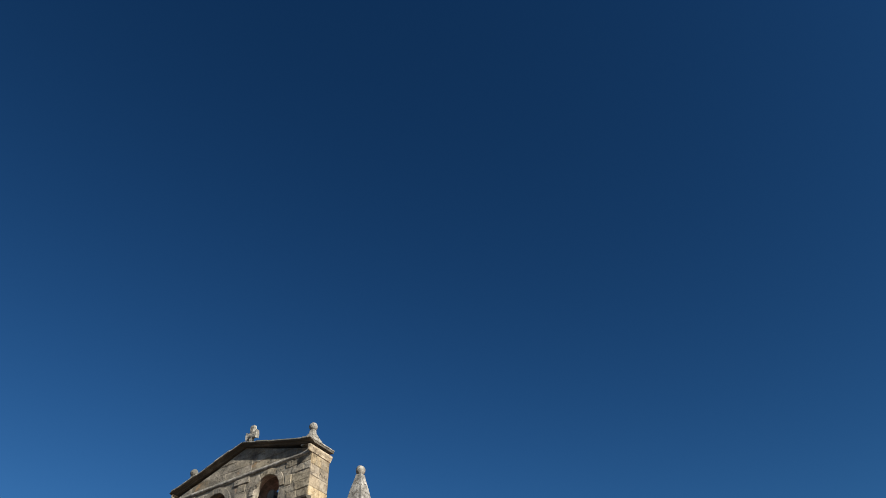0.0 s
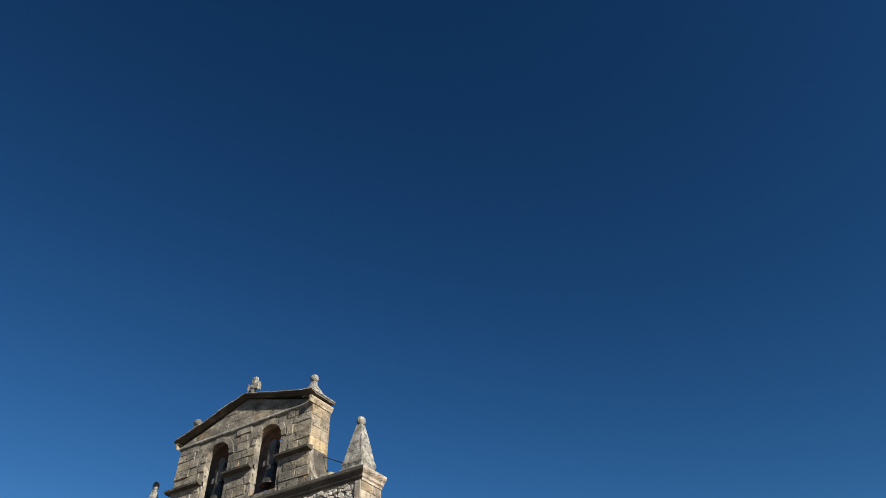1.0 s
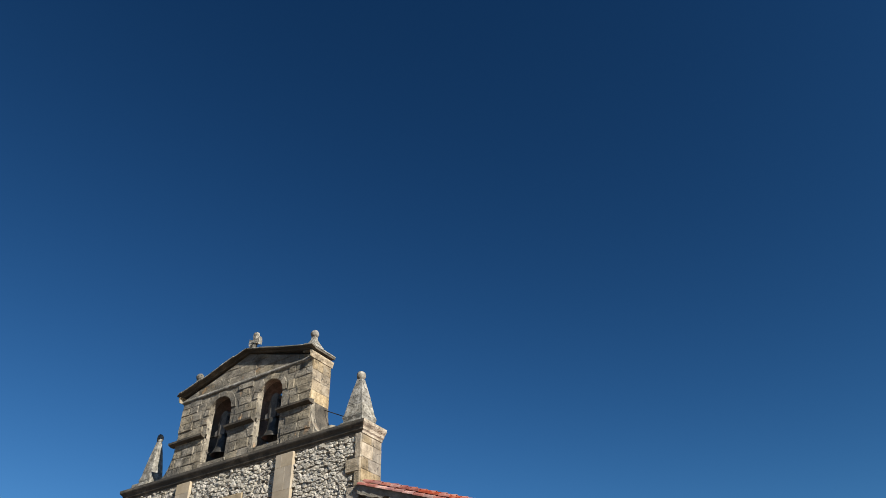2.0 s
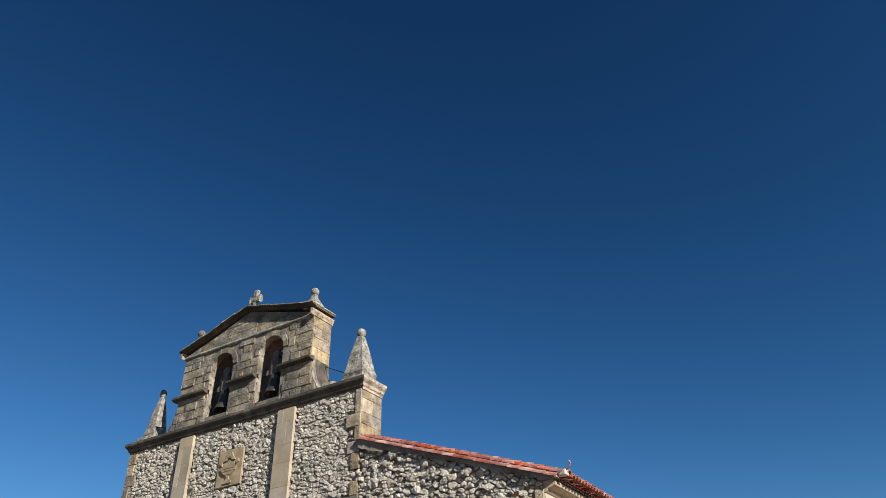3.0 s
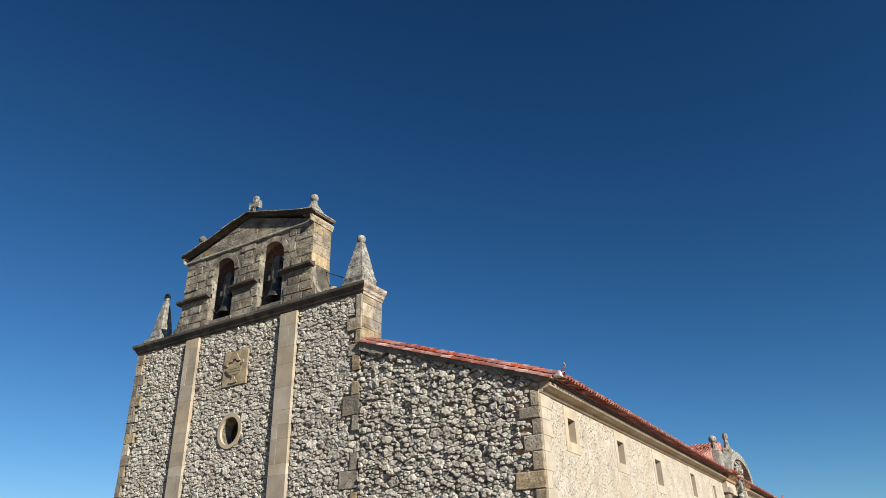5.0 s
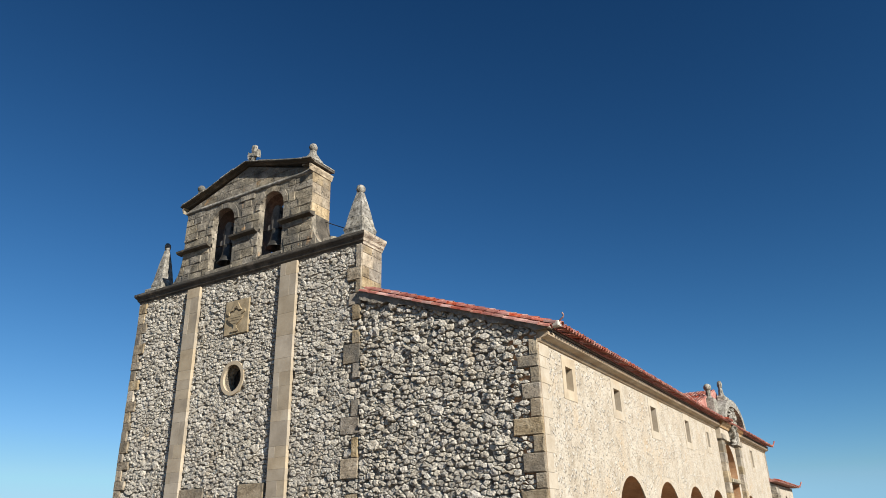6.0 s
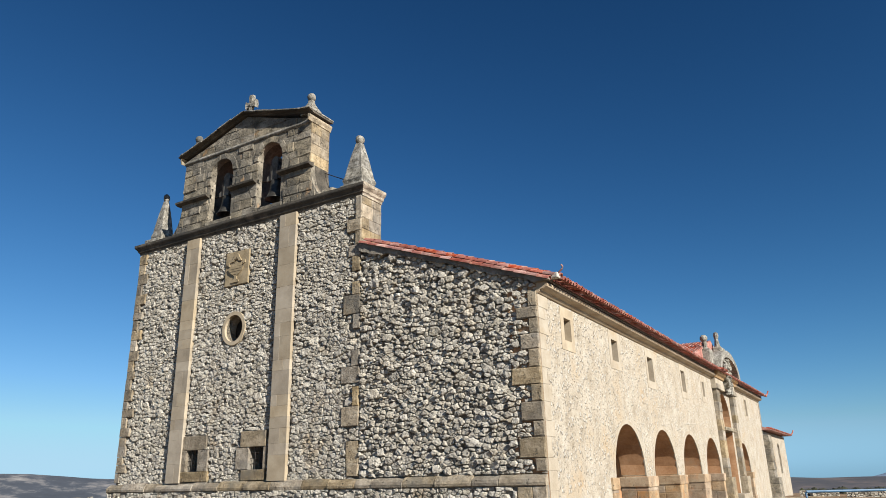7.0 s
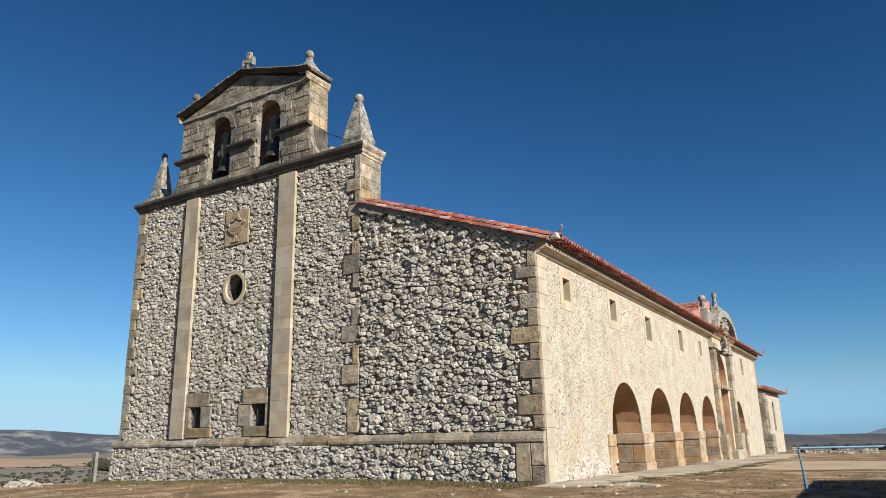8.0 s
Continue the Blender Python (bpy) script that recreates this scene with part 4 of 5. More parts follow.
# horn of mortar on the roof corner
M_WHITE = material("white lime mortar", ((0.341, 0.322, 0.291), (0.409, 0.391, 0.36), (0.471, 0.459, 0.428)), 3, 20, 0.9, 0.4, 0.01)
part("corner_mortar", box(0.5, 0.82, 0.0, 0.3, 8.06, 8.25, 0.05, 0.03), M_WHITE, church)
part("corner_horn", tube([(0.8, 0.1, 8.2), (0.97, 0.08, 8.32), (1.0, 0.07, 8.4), (0.96, 0.06, 8.48)], 0.03), M_TILE, church, "upturned tile at the roof corner")

M_SHUT = material("weathered brown shutter boards", ((0.096, 0.072, 0.052), (0.16, 0.124, 0.088), (0.24, 0.192, 0.144)), 2, 20, 0.85, 0.3, 0.01)
# ---- side wall: cornice, frames, piers ----
prof = [(0, 7.6), (0.06, 7.61), (0.12, 7.66), (0.13, 7.71), (0.18, 7.73), (0.3, 7.75), (0.39, 7.8), (0.42, 7.87), (0.39, 7.94), (0.36, 7.97), (0.0, 8.0)]
for a, b in ((0.0, 29.2), (36.6, 50.6)):
    outward(part("eaves_cornice", sweep(prof, [(0, a, 1, 0), (0, b, 1, 0)]), M_EAVES, church, "tan moulded eaves cornice under the tiles"))
for k, (y0, y1, z0, z1) in enumerate(UPPER):
    w = part("window", box(-0.46, -0.4, y0 - 0.05, y1 + 0.05, z0 - 0.05, z1 + 0.05), M_SHUT, church, "small upper window with a dark shutter")
    part("frame", slab(rect(y0 - 0.28, y1 + 0.28, z0 - 0.34, z1 + 0.34), [rect(y0 + 0.03, y1 - 0.03, z0 + 0.03, z1 - 0.03)], side, -0.36, 0.018), M_PALE if k == 0 else M_BAND, w, "rendered band round the opening")
SP = 3.62
for c, r in ARCHES:
    s = SP - r
    arc = [(c + (r + 0.17 + 0.09 * noise.noise((k * 0.7, c, 2))) * math.cos(math.pi * k / 18), s + (r + 0.17 + 0.09 * noise.noise((k * 0.7, c, 2))) * math.sin(math.pi * k / 18)) for k in range(19)]
    inner = [(c + (r - 0.012) * math.cos(math.pi * k / 18), s + r * math.sin(math.pi * k / 18)) for k in range(19)]
    part("arch_band", slab(arc + inner[::-1], [], side, -0.05, 0.008), M_BAND, church, "smooth rendered band round the arch")
PIERS = [(6.2, 6.8)] + [(ARCHES[i][0] + ARCHES[i][1], ARCHES[i + 1][0] - ARCHES[i + 1][1]) for i in range(3)] + [(28.7, 29.35), (36.0, 36.55), (40.85, 41.45)]
for a, b in PIERS:
    p = tagged(part("pier", box(-1.2, 0.045, a - 0.04, b + 0.04, -1.6, 1.0, 0.02, 0.012), M_PIER, church), "worn stone pier with moulded impost")
    part("footing", box(-1.24, 0.09, a - 0.08, b + 0.08, -1.6, 0.3 - 0.014 * a, 0.03, 0.02), M_PIER, p)
    part("impost", box(-1.25, 0.11, a - 0.1, b + 0.1, 0.98, 1.44, 0.04, 0.02), M_PIER, p)
    z = 0.3 - 0.014 * a
    while z < 0.9:
        h = min(rng.uniform(0.4, 0.75), 0.985 - z)
        cut = -1.215 + rng.choice((0.0, 0.45, 0.7))
        for x0, x1 in ((-1.215, cut), (cut, 0.06)):
            if x1 > x0 + 0.1:
                part("block", box(x0 + 0.006, x1 - 0.006, a - 0.055, b + 0.055, z + 0.006, z + h - 0.006, 0.03, 0.02), M_PIER, p)
        z += h
    part("springer", box(-1.16, -0.01, a - 0.006, b + 0.006, 1.446, 1.75 + rng.uniform(0.0, 0.2), 0.02, 0.008), M_PIER, p)

# bare stones at the foot of the wall and the rendered corner stones
M_PALE_STONE = material("pale bared limestone", ((0.27, 0.24, 0.2), (0.37, 0.34, 0.3), (0.44, 0.42, 0.38)), 2, 11, 0.92, 1.0, 0.06, vary=0.15)
for i, w in enumerate(corner_w):
    g = dressed(rect(0.045, 1.0 - 0.55 * w + rng.uniform(-0.05, 0.1), corner_z[i], corner_z[i + 1]), side, 0.016, -0.03, 0.004, 0.012, rng=rng, rough=0.006)
    part("quoin", g, M_BAND, side_wall, "rendered corner stone with ochre stains")
for a, b in ((-0.35, 0.5), (0.5, 1.1), (1.1, 1.72)):
    part("quoin", dressed(rect(0.045, 0.75 + rng.uniform(-0.1, 0.15), a, b), side, 0.016, -0.03, 0.004, 0.012, rng=rng, rough=0.006), M_BAND, side_wall)
r = random.Random(31)
for c in stone_cells(0.7, 6.2, -0.4, 1.4, MEDIUM, r):
    cu, cv = middle(c)
    if cv < 0.25 + 0.75 * (0.5 + noise.noise((cu * 0.8, 3, 1))) * ease(0.4, 2.5, cu):
        g = field_stone(c, side, r, low=0.01, high=0.035)
        if g:
            part("stone", g, M_PALE_STONE, side_wall)

# ---- portal ----
PC = 32.8
portal = part("portal", slab(rect(29.1, 36.5, 7.0, 8.2), [], side, -0.6, 0.3), M_BAND, church, "tall rendered portal with carved arms and curved pediment")
for y0 in (29.25, 35.35):
    pl = part("pilaster", box(0.0, 0.27, y0 + 0.02, y0 + 0.98, 1.2, 7.3), M_QUOIN, portal)
    part("pedestal", box(0.0, 0.5, y0 - 0.15, y0 + 1.15, -1.6, 1.2, 0.03, 0.01), M_QUOIN, pl)
    part("capital", box(0.0, 0.42, y0 - 0.1, y0 + 1.1, 6.95, 7.3, 0.04), M_QUOIN, pl)
    z = 1.2
    while z < 6.9:
        h = min(rng.uniform(0.5, 0.75), 6.95 - z)
        part("block", box(0.0, 0.3 + rng.uniform(-0.015, 0.015), y0, y0 + 1.0, z + 0.008, z + h - 0.008, 0.025), M_QUOIN, pl)
        z += h
for k in range(7):
    lay_tile(0.55, 28.6 + 0.27 * k, 8.24, parent=roof)
outward(part("entablature", sweep([(0.3, 7.7), (0.38, 7.72), (0.45, 7.85), (0.6, 7.95), (0.62, 8.15), (0.0, 8.25)], [(0, 29.0, 1, 0), (0, 36.7, 1, 0)]), M_PIER, portal))
def bow(r, rise, n=20):
    return [(PC + 0.55 + r * math.cos(math.pi * k / n), 8.15 + rise * math.sin(math.pi * k / n)) for k in range(n + 1)]


part("tympanum", slab(bow(3.4, 1.35), [], side, -0.5, 0.05), M_PIER, portal)
part("curved_cornice", slab(bow(3.95, 1.85) + bow(3.35, 1.35)[::-1], [], side, -0.5, 0.75), M_PINN, portal, "curved stone pediment")
for k, (dy, dz, ry, rz) in enumerate(((0, 8.75, 0.6, 0.5), (0, 9.2, 0.4, 0.22), (-0.75, 8.8, 0.25, 0.5), (0.75, 8.8, 0.25, 0.5), (-0.45, 8.1, 0.3, 0.35), (0.45, 8.1, 0.3, 0.35), (-0.2, 7.6, 0.3, 0.35), (0.25, 7.35, 0.28, 0.3), (0, 7.0, 0.3, 0.28))):
    b = bmesh.new()
    bmesh.ops.create_icosphere(b, subdivisions=3, radius=1, matrix=Matrix.Translation((0.5, PC - 0.2 + dy, dz)) @ Matrix.Diagonal((0.3, ry, rz, 1)))
    for v in b.verts:
        v.co += noise.noise_vector(v.co * 5.0) * 0.2
    part("carving", b, M_PINN, portal, "grey carved coat of arms")
for y in (29.6, 36.2):
    att = part("attic_block", box(-0.55, 0.25, y - 0.6, y + 0.6, 8.1, 9.7, 0.05), M_PINN, portal)
    outward(part("finial", turned([(0.34, 0), (0.28, 0.12), (0.17, 0.3), (0.15, 0.75)], 8, (-0.15, y, 9.6)), M_PINN, att))
    b = bmesh.new()
    bmesh.ops.create_icosphere(b, subdivisions=2, radius=0.27, matrix=Matrix.Translation((-0.15, y, 10.5)))
    smooth(part("ball", b, M_PINN, att))
part("top_finial", box(-0.2, 0.4, PC - 0.1, PC + 0.8, 9.75, 10.35, 0.08), M_PINN, portal)
weather(part("top_finial", box(-0.1, 0.3, PC + 1.3, PC + 1.75, 9.7, 10.2, 0.08), M_PINN, portal), 0.05)
outward(part("top_post", turned([(0.3, 0), (0.2, 0.15), (0.13, 0.65), (0.16, 0.72), (0.19, 0.92), (0.15, 1.12), (0.05, 1.18)], 8, (0.1, PC + 0.3, 10.3)), M_PINN, portal))
part("balcony_slab", box(-1.0, 0.3, PORTAL[0] - 1.94, PORTAL[0] + 1.94, 4.25, 4.5, 0.03), M_ASHLAR, portal)
part("recess_wall", box(-3.4, -3.0, PORTAL[0] - 2.4, PORTAL[0] + 2.4, -2.0, 7.4), M_OCHRE, portal)
for yy in (PORTAL[0] - 2.4, PORTAL[0] + 2.1):
    part("recess_side", box(-3.0, -1.16, yy, yy + 0.3, -2.0, 7.4), M_OCHRE, portal)
part("recess_ceiling", box(-3.0, -1.16, PORTAL[0] - 2.1, PORTAL[0] + 2.1, 7.1, 7.4), M_OCHRE, portal)
part("door_leaf", box(-3.0, -2.93, PORTAL[0] - 1.1, PORTAL[0] + 1.1, -1.0, 2.6), M_WOOD, portal, "brown wooden church door")
# small roof behind the portal
pr = part("portal_roof", slab([(24.0, 8.35), (PC, 10.75), (41.6, 8.35)], [], side, -6.0, -0.25), M_TILE_J, church, "red tiled cross roof behind the portal")
for i in range(12):
    for k in range(22):
        t = k / 22
        yy, zz = 24.0 + t * (PC - 24.0), 8.35 + t * 2.4
        ob = new("roof_tile", tile_mesh)
        ob.parent = pr
        ob.matrix_basis = Matrix.Translation((-0.35 - 0.27 * i, yy + 0.4, zz + 0.12)) @ Matrix.Rotation(-math.pi / 2, 4, "Z") @ Matrix.Rotation(math.atan(2.4 / 8.8) - 0.03, 4, "Y")

# ---- east annex ----
annex = part("annex_wall", slab(rect(50.6, 67.2, -3.0, 5.0), [arch(60.9, 0.8, 1.2, 3.4)], side, -0.8, -0.02), M_PLASTER, church, "low rendered annex at the east end")
part("annex_body", box(-12, -0.85, 51.4, 67.1, -3, 4.95), M_PLASTER, church)
part("annex_window_back", box(-0.7, -0.6, 60.0, 61.4, 1.5, 4.4), M_WOOD, annex)
buttress = part("buttress", box(-0.4, 0.42, 50.6, 52.3, -3, 4.6), M_MORTAR, annex, "stepped buttress of worn blocks")
z = -1.8
while z < 4.6:
    h, foot_ = rng.uniform(0.5, 0.8), 0.3 if z < 0.6 else 0.0
    part("block", box(-0.45, 0.5 + foot_ + rng.uniform(-0.03, 0.03), 50.55 - 0.4 * foot_, 52.4 + foot_, z + 0.01, min(z + h, 4.7) - 0.01, 0.05, 0.02), M_ASHLAR, buttress)
    z += h
ar = part("annex_roof", slab([(0.7, 5.1), (0.7, 5.2), (-6.0, 7.3), (-12.6, 5.2), (-12.6, 5.1)][::-1], [], front, -67.8, -50.6), M_TILE_J, church, "red tiled annex roof")
y = 50.8
while y < 67.6:
    lay_tile(0.35, y, 5.28, parent=ar)
    y += 0.3
for yy, zz in ((50.9, 8.2), (67.7, 5.3)):
    part("corner_horn", tube([(0.7, yy, zz), (0.85, yy + 0.25, zz + 0.1), (0.95, yy + 0.6, zz + 0.45)], 0.06), M_TILE, church)

# porch bench and steps
part("porch_step", box(-5.1, -3.6, 19.0, 23.0, -0.45, -0.28, 0.02), M_WHITE, church)
part("porch_step", box(-5.1, -4.2, 19.2, 23.0, -0.28, -0.1, 0.02), M_WHITE, church)
stool = tagged(part("stone_seat", box(0.25, 0.85, 30.9, 33.2, -0.62, 0.1, 0.06, 0.03), M_PALE), "small pale stone seat before the portal", "seat")

# ---- paving, paths ----
M_PAVE = material("worn pale paving stone", ((0.212, 0.172, 0.125), (0.312, 0.266, 0.203), (0.406, 0.359, 0.289)), 0.9, 9, 0.9, 0.6, 0.02, vary=0.15)
M_TRACK = material("pale worn concrete", ((0.252, 0.189, 0.117), (0.324, 0.252, 0.171), (0.396, 0.324, 0.234)), 0.5, 6, 0.92, 0.5, 0.02, stain=((0.198, 0.144, 0.09), 0.2))


def apron_edge(y):
    return 2.35 + 1.0 * ease(2, 12, y) + 0.35 * noise.noise((y * 0.35, 4, 0)) - 0.5 * ease(0.5, -1.2, y)


def on_ground(u, v, d):
    return (u, v, ground_z(u, v) + d)


def sheet(x0, x1, y0, y1, step, lift, inside):
    nx, ny = int((x1 - x0) / step), int((y1 - y0) / step)
    verts = [(x0 + i * step, y0 + j * step, ground_z(x0 + i * step, y0 + j * step) + lift) for j in range(ny + 1) for i in range(nx + 1)]
    faces = [(j * (nx + 1) + i, j * (nx + 1) + i + 1, (j + 1) * (nx + 1) + i + 1, (j + 1) * (nx + 1) + i) for j in range(ny) for i in range(nx) if inside(x0 + (i + 0.5) * step, y0 + (j + 0.5) * step)]
    used = sorted({k for f in faces for k in f})
    at = {k: i for i, k in enumerate(used)}
    return [verts[k] for k in used], [tuple(at[k] for k in f) for f in faces]


pavement = part("pavement", sheet(0.0, 4.2, -1.4, 50.0, 0.25, 0.006, lambda x, y: x < apron_edge(y) - 0.15), M_MORTAR, None, "worn stone apron along the arcade", "structure")
tagged(pavement, category="pavement")
prng = random.Random(21)
for c in rubble_cells(0.02, 4.2, -1.3, 50.0, 1.05, 1.15, prng):
    cu, cv = middle(c)
    if cu < apron_edge(cv) - 0.3 and prng.random() < 0.95:
        g = dressed(c, on_ground, 0.016 + prng.uniform(-0.006, 0.01), back=-0.05, joint=0.012, soft=0.01, rng=prng, rough=0.006)
        if g:
            part("paving_slab", g, M_PAVE, pavement)
track = part("path", sheet(3.6, 40.0, 11.5, 27.5, 0.5, 0.022, lambda x, y: 12.6 + 0.8 * noise.noise((x * 0.3, 1, 0)) < y < 26.5 + 0.5 * noise.noise((x * 0.4, 7, 0)) and x > 3.9 + 0.5 * noise.noise((y * 0.4, 2, 0))), M_TRACK, None, "pale worn concrete strip across the forecourt", "structure")
tagged(track, category="path")
for name, x0, x1, y0, y1 in (("joint", 4.2, 39.0, 18.6, 18.9), ("joint", 11.2, 11.45, 13.4, 26.0), ("joint", 20.5, 20.75, 13.4, 26.0)):
    part(name, sheet(x0, x1, y0, y1, 0.11, 0.034, lambda x, y: noise.noise((x * 0.9, y * 0.9, 4)) > -0.25), M_GROUND, track, "earthy open joint")

# ---- stone edging at the near corner of the apron ----
for k in range(7):
    x, y = 0.9 + 0.42 * k, -1.2 + 0.12 * k + prng.uniform(-0.15, 0.15)
    ob = part("edging_stone", box(x - 0.24, x + 0.22, y - 0.2, y + 0.2, ground_z(x, y) - 0.1, ground_z(x, y) + 0.06, 0.04, 0.05), M_PAVE, pavement)

# ---- blue tube rail ----
M_BLUE = material("sun-faded blue paint", ((0.03, 0.085, 0.16), (0.055, 0.13, 0.23), (0.10, 0.18, 0.28)), 3, 25, 0.5, 0.1, 0.003)
rail = tagged(new("railing"), "faded blue painted steel tube railing on the turf", "railing")
RP = (Vector((7.42, -0.79, 0)), Vector((12.3, 2.2, 0)))
for k, p in enumerate(RP):
    z0 = ground_z(p.x, p.y)
    post = part("post", tube([(p.x, p.y, z0 - 0.1), (p.x, p.y, z0 + 0.5), (p.x - 0.04, p.y, 1.03)], 0.026), M_BLUE, rail)
    part("sleeve", tube([(p.x + 0.02, p.y, z0 - 0.05), (p.x + 0.015, p.y, z0 + 0.3)], 0.042), M_BLUE, post)
    part("stub", tube([(p.x + 0.33, p.y + 0.2, z0 - 0.05), (p.x + 0.33, p.y + 0.2, z0 + 0.2)], 0.042), M_BLUE, rail)
part("rail", tube([(7.4, -0.8, 1.04), (9.6, 0.55, 1.035), (12.5, 2.3, 1.03)], 0.032), M_BLUE, rail)
part("coupling", tube([(9.35, 0.4, 1.035), (9.5, 0.49, 1.035)], 0.075), M_BLUE, rail)
part("cap", tube([(7.48, -0.75, 0.93), (7.48, -0.75, 1.0)], 0.06), M_IRON, rail)

# ---- posts by the far corner ----
M_CONC = material("grey weathered post", ((0.099, 0.0945, 0.081), (0.14, 0.135, 0.117), (0.189, 0.18, 0.162)), 2, 20, 0.9, 0.4, 0.01)
for k, (dx, h) in enumerate(((0.0, 1.38), (0.24, 1.4))):
    px_, py_ = -22.5 + dx, -1.05 - 0.05 * k
    z0 = ground_z(px_, py_)
    tagged(part("fence_post", box(px_ - 0.06, px_ + 0.06, py_ - 0.07, py_ + 0.07, z0 - 0.1, z0 + h, 0.015), M_CONC), "grey upright post beside the church corner", "post", "posts by the church corner")

# ---- low ruined walls beyond the forecourt ----
for x0, x1, y0 in ((1.6, 5.0, 57.0), (5.8, 8.9, 52.0), (10.0, 16.0, 54.0)):
    zb = ground_z(x0, y0)
    low_wall = tagged(part("low_wall", box(x0 + 0.05, x1 - 0.05, y0 + 0.06, y0 + 0.6, zb - 0.3, zb + 0.5, 0.05, 0.04), M_MORTAR), "low ruined wall of grey rubble beyond the forecourt", "wall", "ruined low walls")
    r = random.Random(int(x0 * 10))
    for c in stone_cells(x0, x1, zb - 0.2, zb + 0.55, COARSE, r):
        g = field_stone(c, lambda u, v, d: (u, y0 - d + 0.05, v), r, low=0.03, high=0.14)
        if g:
            part("stone", g, M_RUBBLE, low_wall)

# ---- hut behind the viewer's shoulder, known by its shadow ----
hut = tagged(new("hut"), "plain rubble hut whose shadow crosses the turf", "hut")
part("wall", box(11.4, 15.2, -14.0, 2.3, -0.2, 2.0), M_MORTAR, hut)
part("roof", slab([(11.1, 2.0), (11.3, 2.12), (13.3, 2.6), (15.4, 2.12), (15.5, 2.0)][::-1], [], front, -2.6, 14.3), M_TILE_J, hut)

# ---- plants and loose stones ----
M_STRAW = material("dry straw grass", ((0.098, 0.0665, 0.0315), (0.147, 0.105, 0.0525), (0.203, 0.147, 0.084)), 1.2, 6, 0.9, 0.0, vary=0.25, islands=True)
M_GREEN = material("short green grass", ((0.05, 0.043, 0.015), (0.078, 0.066, 0.025), (0.118, 0.093, 0.042)), 1.2, 6, 0.9, 0.0, vary=0.3, islands=True)
M_BUSH = material("dark evergreen scrub", ((0.0132, 0.0154, 0.00792), (0.022, 0.0242, 0.0132), (0.0374, 0.0374, 0.022)), 0.2, 1.5, 0.95, 0.0, vary=0.3, islands=True)
M_ROCK = material("pale loose limestone", ((0.17, 0.15, 0.125), (0.24, 0.22, 0.19), (0.32, 0.30, 0.27)), 2, 12, 0.92, 0.9, 0.04, vary=0.15, islands=True)
grng = random.Random(5)


def tufts(count, place, tall):
    out = []
    for _ in range(count):
        x, y = place()
        z = ground_z(x, y)
        for _ in range(3):
            a, h, w = grng.uniform(0, 6.28), tall * grng.uniform(0.5, 1.3), 0.012 + 0.02 * grng.random()
            lx, ly = math.cos(a) * h * grng.uniform(0.2, 0.9), math.sin(a) * h * grng.uniform(0.2, 0.9)
            bx, by = x + grng.uniform(-0.04, 0.04), y + grng.uniform(-0.04, 0.04)
            out.append(([(bx - math.sin(a) * w, by + math.cos(a) * w, z - 0.01), (bx + math.sin(a) * w, by - math.cos(a) * w, z - 0.01), (bx + lx, by + ly, z + h)], [(0, 1, 2)]))
    return joined(out)


def anywhere():
    while True:
        x, y = grng.uniform(-25, 16), grng.uniform(-10, 9)
        if y > -0.25 and x < 0.3 or x < apron_edge(y) and y > -1.5 and x > 0:
            continue
        if noise.noise((x * 0.4, y * 0.4, 8)) > -0.25 + 0.4 * grng.random():
            return x, y


def foot():
    return grng.uniform(-22.6, -0.2), -0.22 - abs(grng.gauss(0, 0.8))


tagged(part("grass", tufts(8000, anywhere, 0.028), M_STRAW, None, "short dry straw-coloured grass over bare earth", "stuff"), category="grass")
tagged(part("green_grass", tufts(9000, foot, 0.07), M_GREEN, None, "short green grass along the foot of the wall", "stuff"), category="grass")


def edge():
    y = grng.uniform(-1.3, 24) if grng.random() < 0.8 else grng.uniform(-1.5, 4)
    return apron_edge(y) + grng.gauss(0.05, 0.22), y


tagged(part("green_grass", tufts(2600, edge, 0.035), M_GREEN, None, "short green grass along the edge of the paving", "stuff"), category="grass")


def lump(x, y, z, r, sub=1, flat=0.7, wild=0.3):
    b = bmesh.new()
    bmesh.ops.create_icosphere(b, subdivisions=sub, radius=r)
    off = Vector((x, y, z))
    for v in b.verts:
        v.co *= 1 + wild * noise.noise(v.co * (1.7 / r) + off)
    verts = [(v.co.x + x, v.co.y + y, v.co.z * flat + z) for v in b.verts]
    b.verts.index_update()
    faces = [tuple(v.index for v in f.verts) for f in b.faces]
    b.free()
    return verts, faces


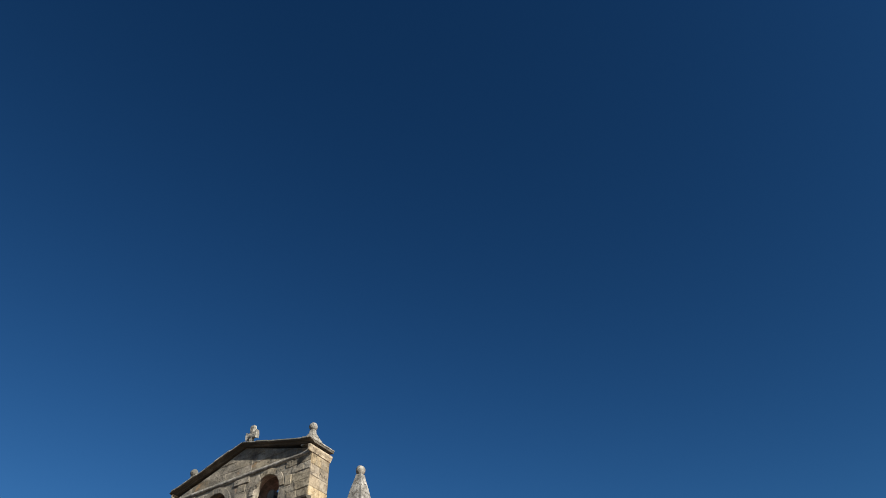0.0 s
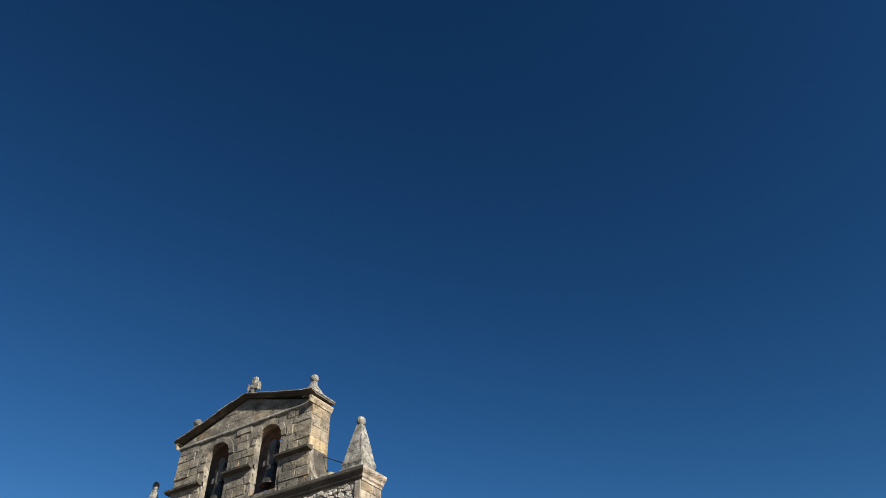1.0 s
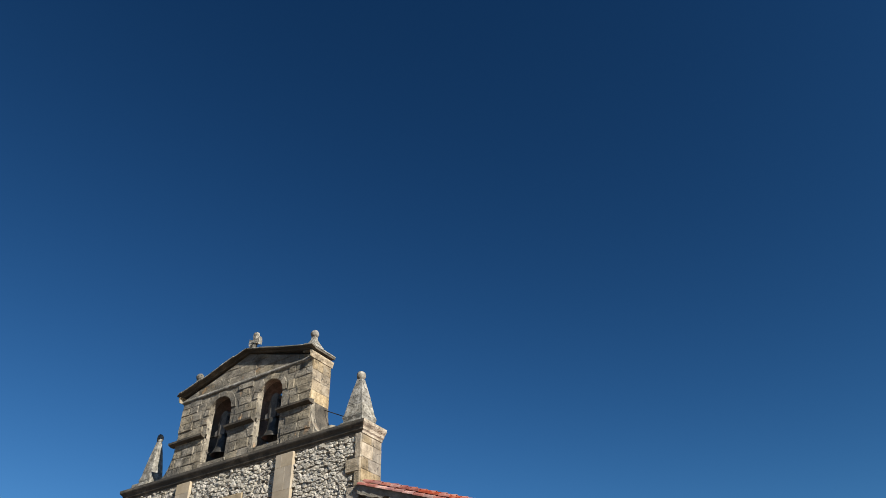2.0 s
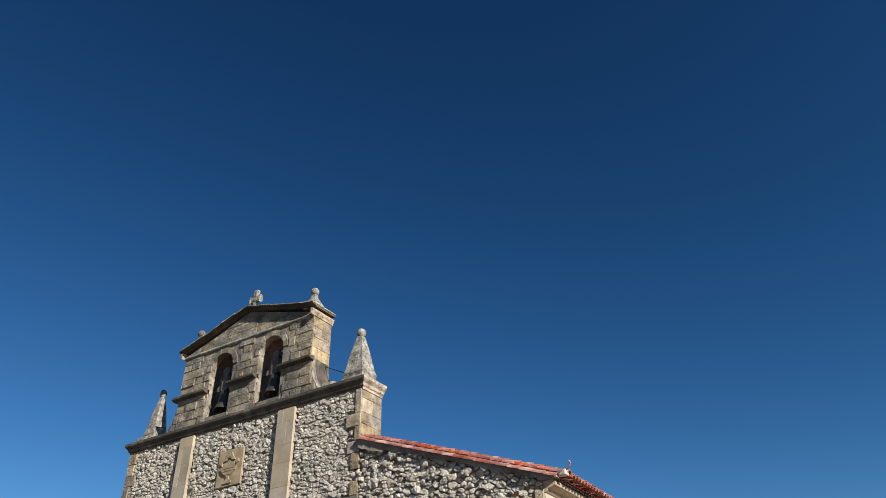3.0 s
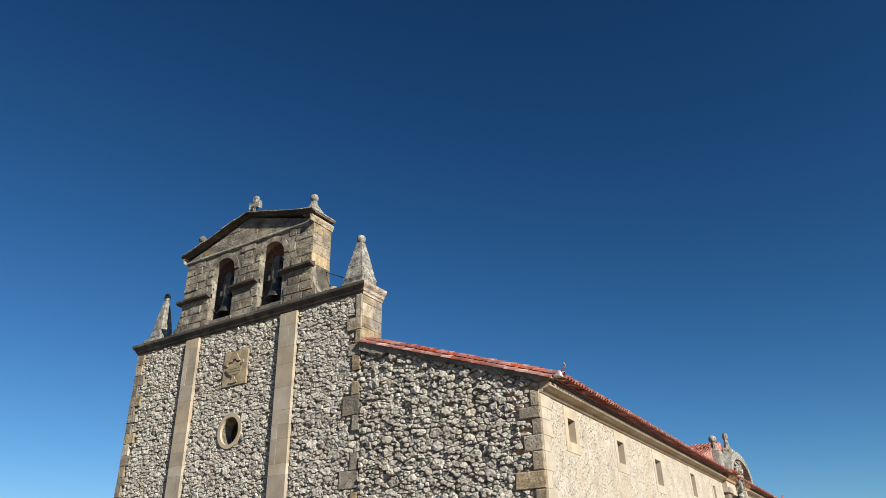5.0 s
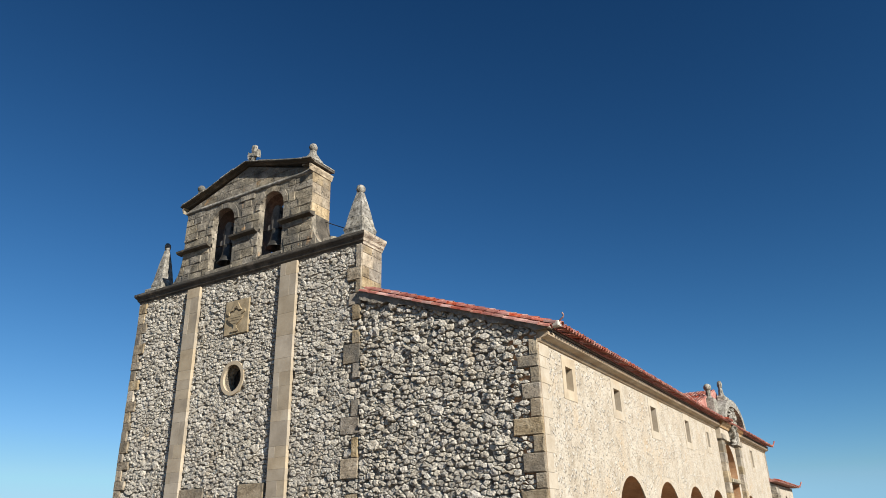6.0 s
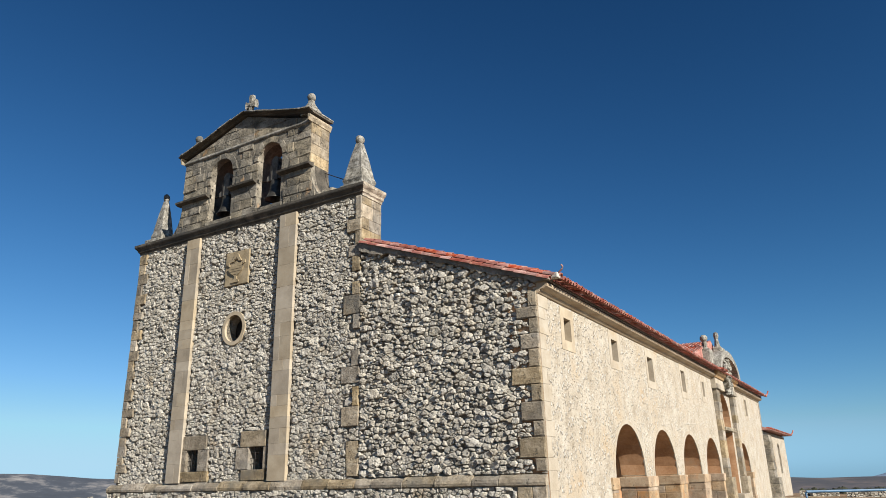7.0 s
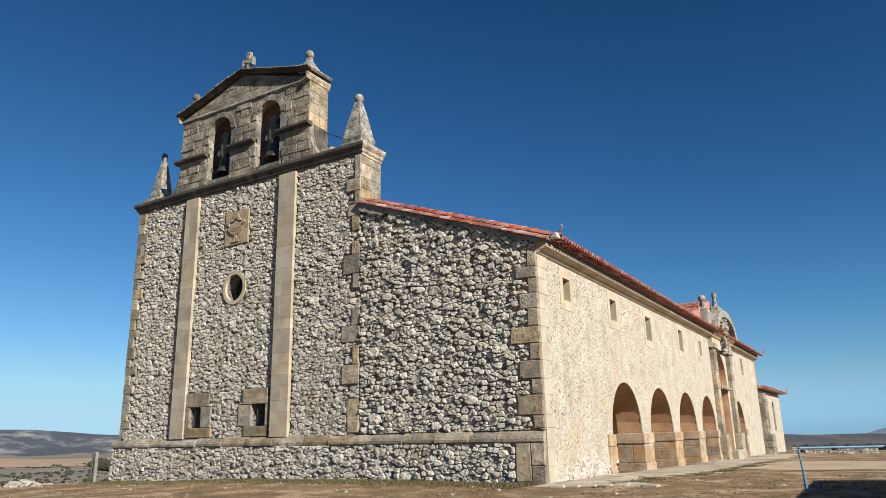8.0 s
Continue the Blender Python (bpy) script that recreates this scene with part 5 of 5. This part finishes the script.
loose = []
for _ in range(130):
    x, y = anywhere()
    r = grng.choice((0.02, 0.03, 0.04, 0.07))
    loose.append(lump(x, y, ground_z(x, y) + r * 0.2, r, 1, 0.6, 0.5))
tagged(part("gravel", joined(loose), M_ROCK, None, "loose pale stones scattered over the turf", "stuff"), category="gravel")
for k, (x, y, r) in enumerate(((-23.6, -4.0, 0.34), (-24.2, -3.1, 0.4), (-24.9, -2.6, 0.3), (-23.3, -3.2, 0.22), (-25.3, -1.6, 0.3))):
    tagged(part("boulder", lump(x, y, ground_z(x, y) + 0.05, r, 3, 0.55, 0.6), M_ROCK), "pale limestone boulder on the edge of the hill", "boulder", "boulders on the hill edge")


def scrub(spots):
    out = []
    for x, y, s in spots:
        z = ground_z(x, y)
        for _ in range(5):
            out.append(lump(x + grng.uniform(-1, 1) * s, y + grng.uniform(-1, 1) * s, z + s * grng.uniform(0.2, 0.7), s * grng.uniform(0.4, 0.8), 1, 0.8, 0.7))
    return joined(out)


spots = []
while len(spots) < 420:
    x, y = grng.uniform(-1800, -330), grng.uniform(150, 1250)
    if noise.noise((x * 0.006, y * 0.006, 1)) > -0.15:
        spots.append((x, y, grng.uniform(1.6, 4.2)))
for _ in range(420):
    turn, far = grng.uniform(2.48, 2.75), 700 + 900 * grng.random() ** 1.5
    spots.append((9 + far * math.cos(turn), -22 + far * math.sin(turn), grng.uniform(1.6, 4.0)))
for _ in range(900):
    spots.append((grng.uniform(-260, 160), grng.uniform(500, 3200), grng.uniform(2, 6)))
tagged(part("scrub", scrub(spots), M_BUSH, None, "dark evergreen bushes dotted over the plain", "stuff"), category="bushes")
low_scrub = [(grng.uniform(0.5, 34), 76 + grng.uniform(-3, 4), grng.uniform(0.25, 0.6)) for _ in range(170)]
tagged(part("scrub", scrub(low_scrub), M_BUSH, None, "low dark bushes along the far edge of the hilltop", "stuff"), category="bushes")
copse = []
for _ in range(330):
    t = grng.random()
    copse.append((-1180 - 330 * t + grng.uniform(-110, 60), 800 + 220 * t + grng.uniform(0, 220), grng.uniform(8, 15)))
tagged(part("copse", scrub(copse), M_BUSH, None, "dark evergreen copse on the plain", "stuff"), category="trees")
M_FIELD = material("bare tan field", ((0.245, 0.166, 0.101), (0.288, 0.202, 0.13), (0.331, 0.238, 0.158)), 0.01, 0.1, 0.95, 0.0)
field = part("field", sheet(-2900, -1500, 700, 1500, 25, 1.2, lambda x, y: y > 905 + 0.02 * (x + 1700) + 25 * noise.noise((x * 0.01, 0, 0)) and y < 1400 and -x * 0.62 < y + 420 and -x * 0.46 < y + 60), M_FIELD, None, "bare tan ploughed field on the plain", "structure")
tagged(field, category="field")
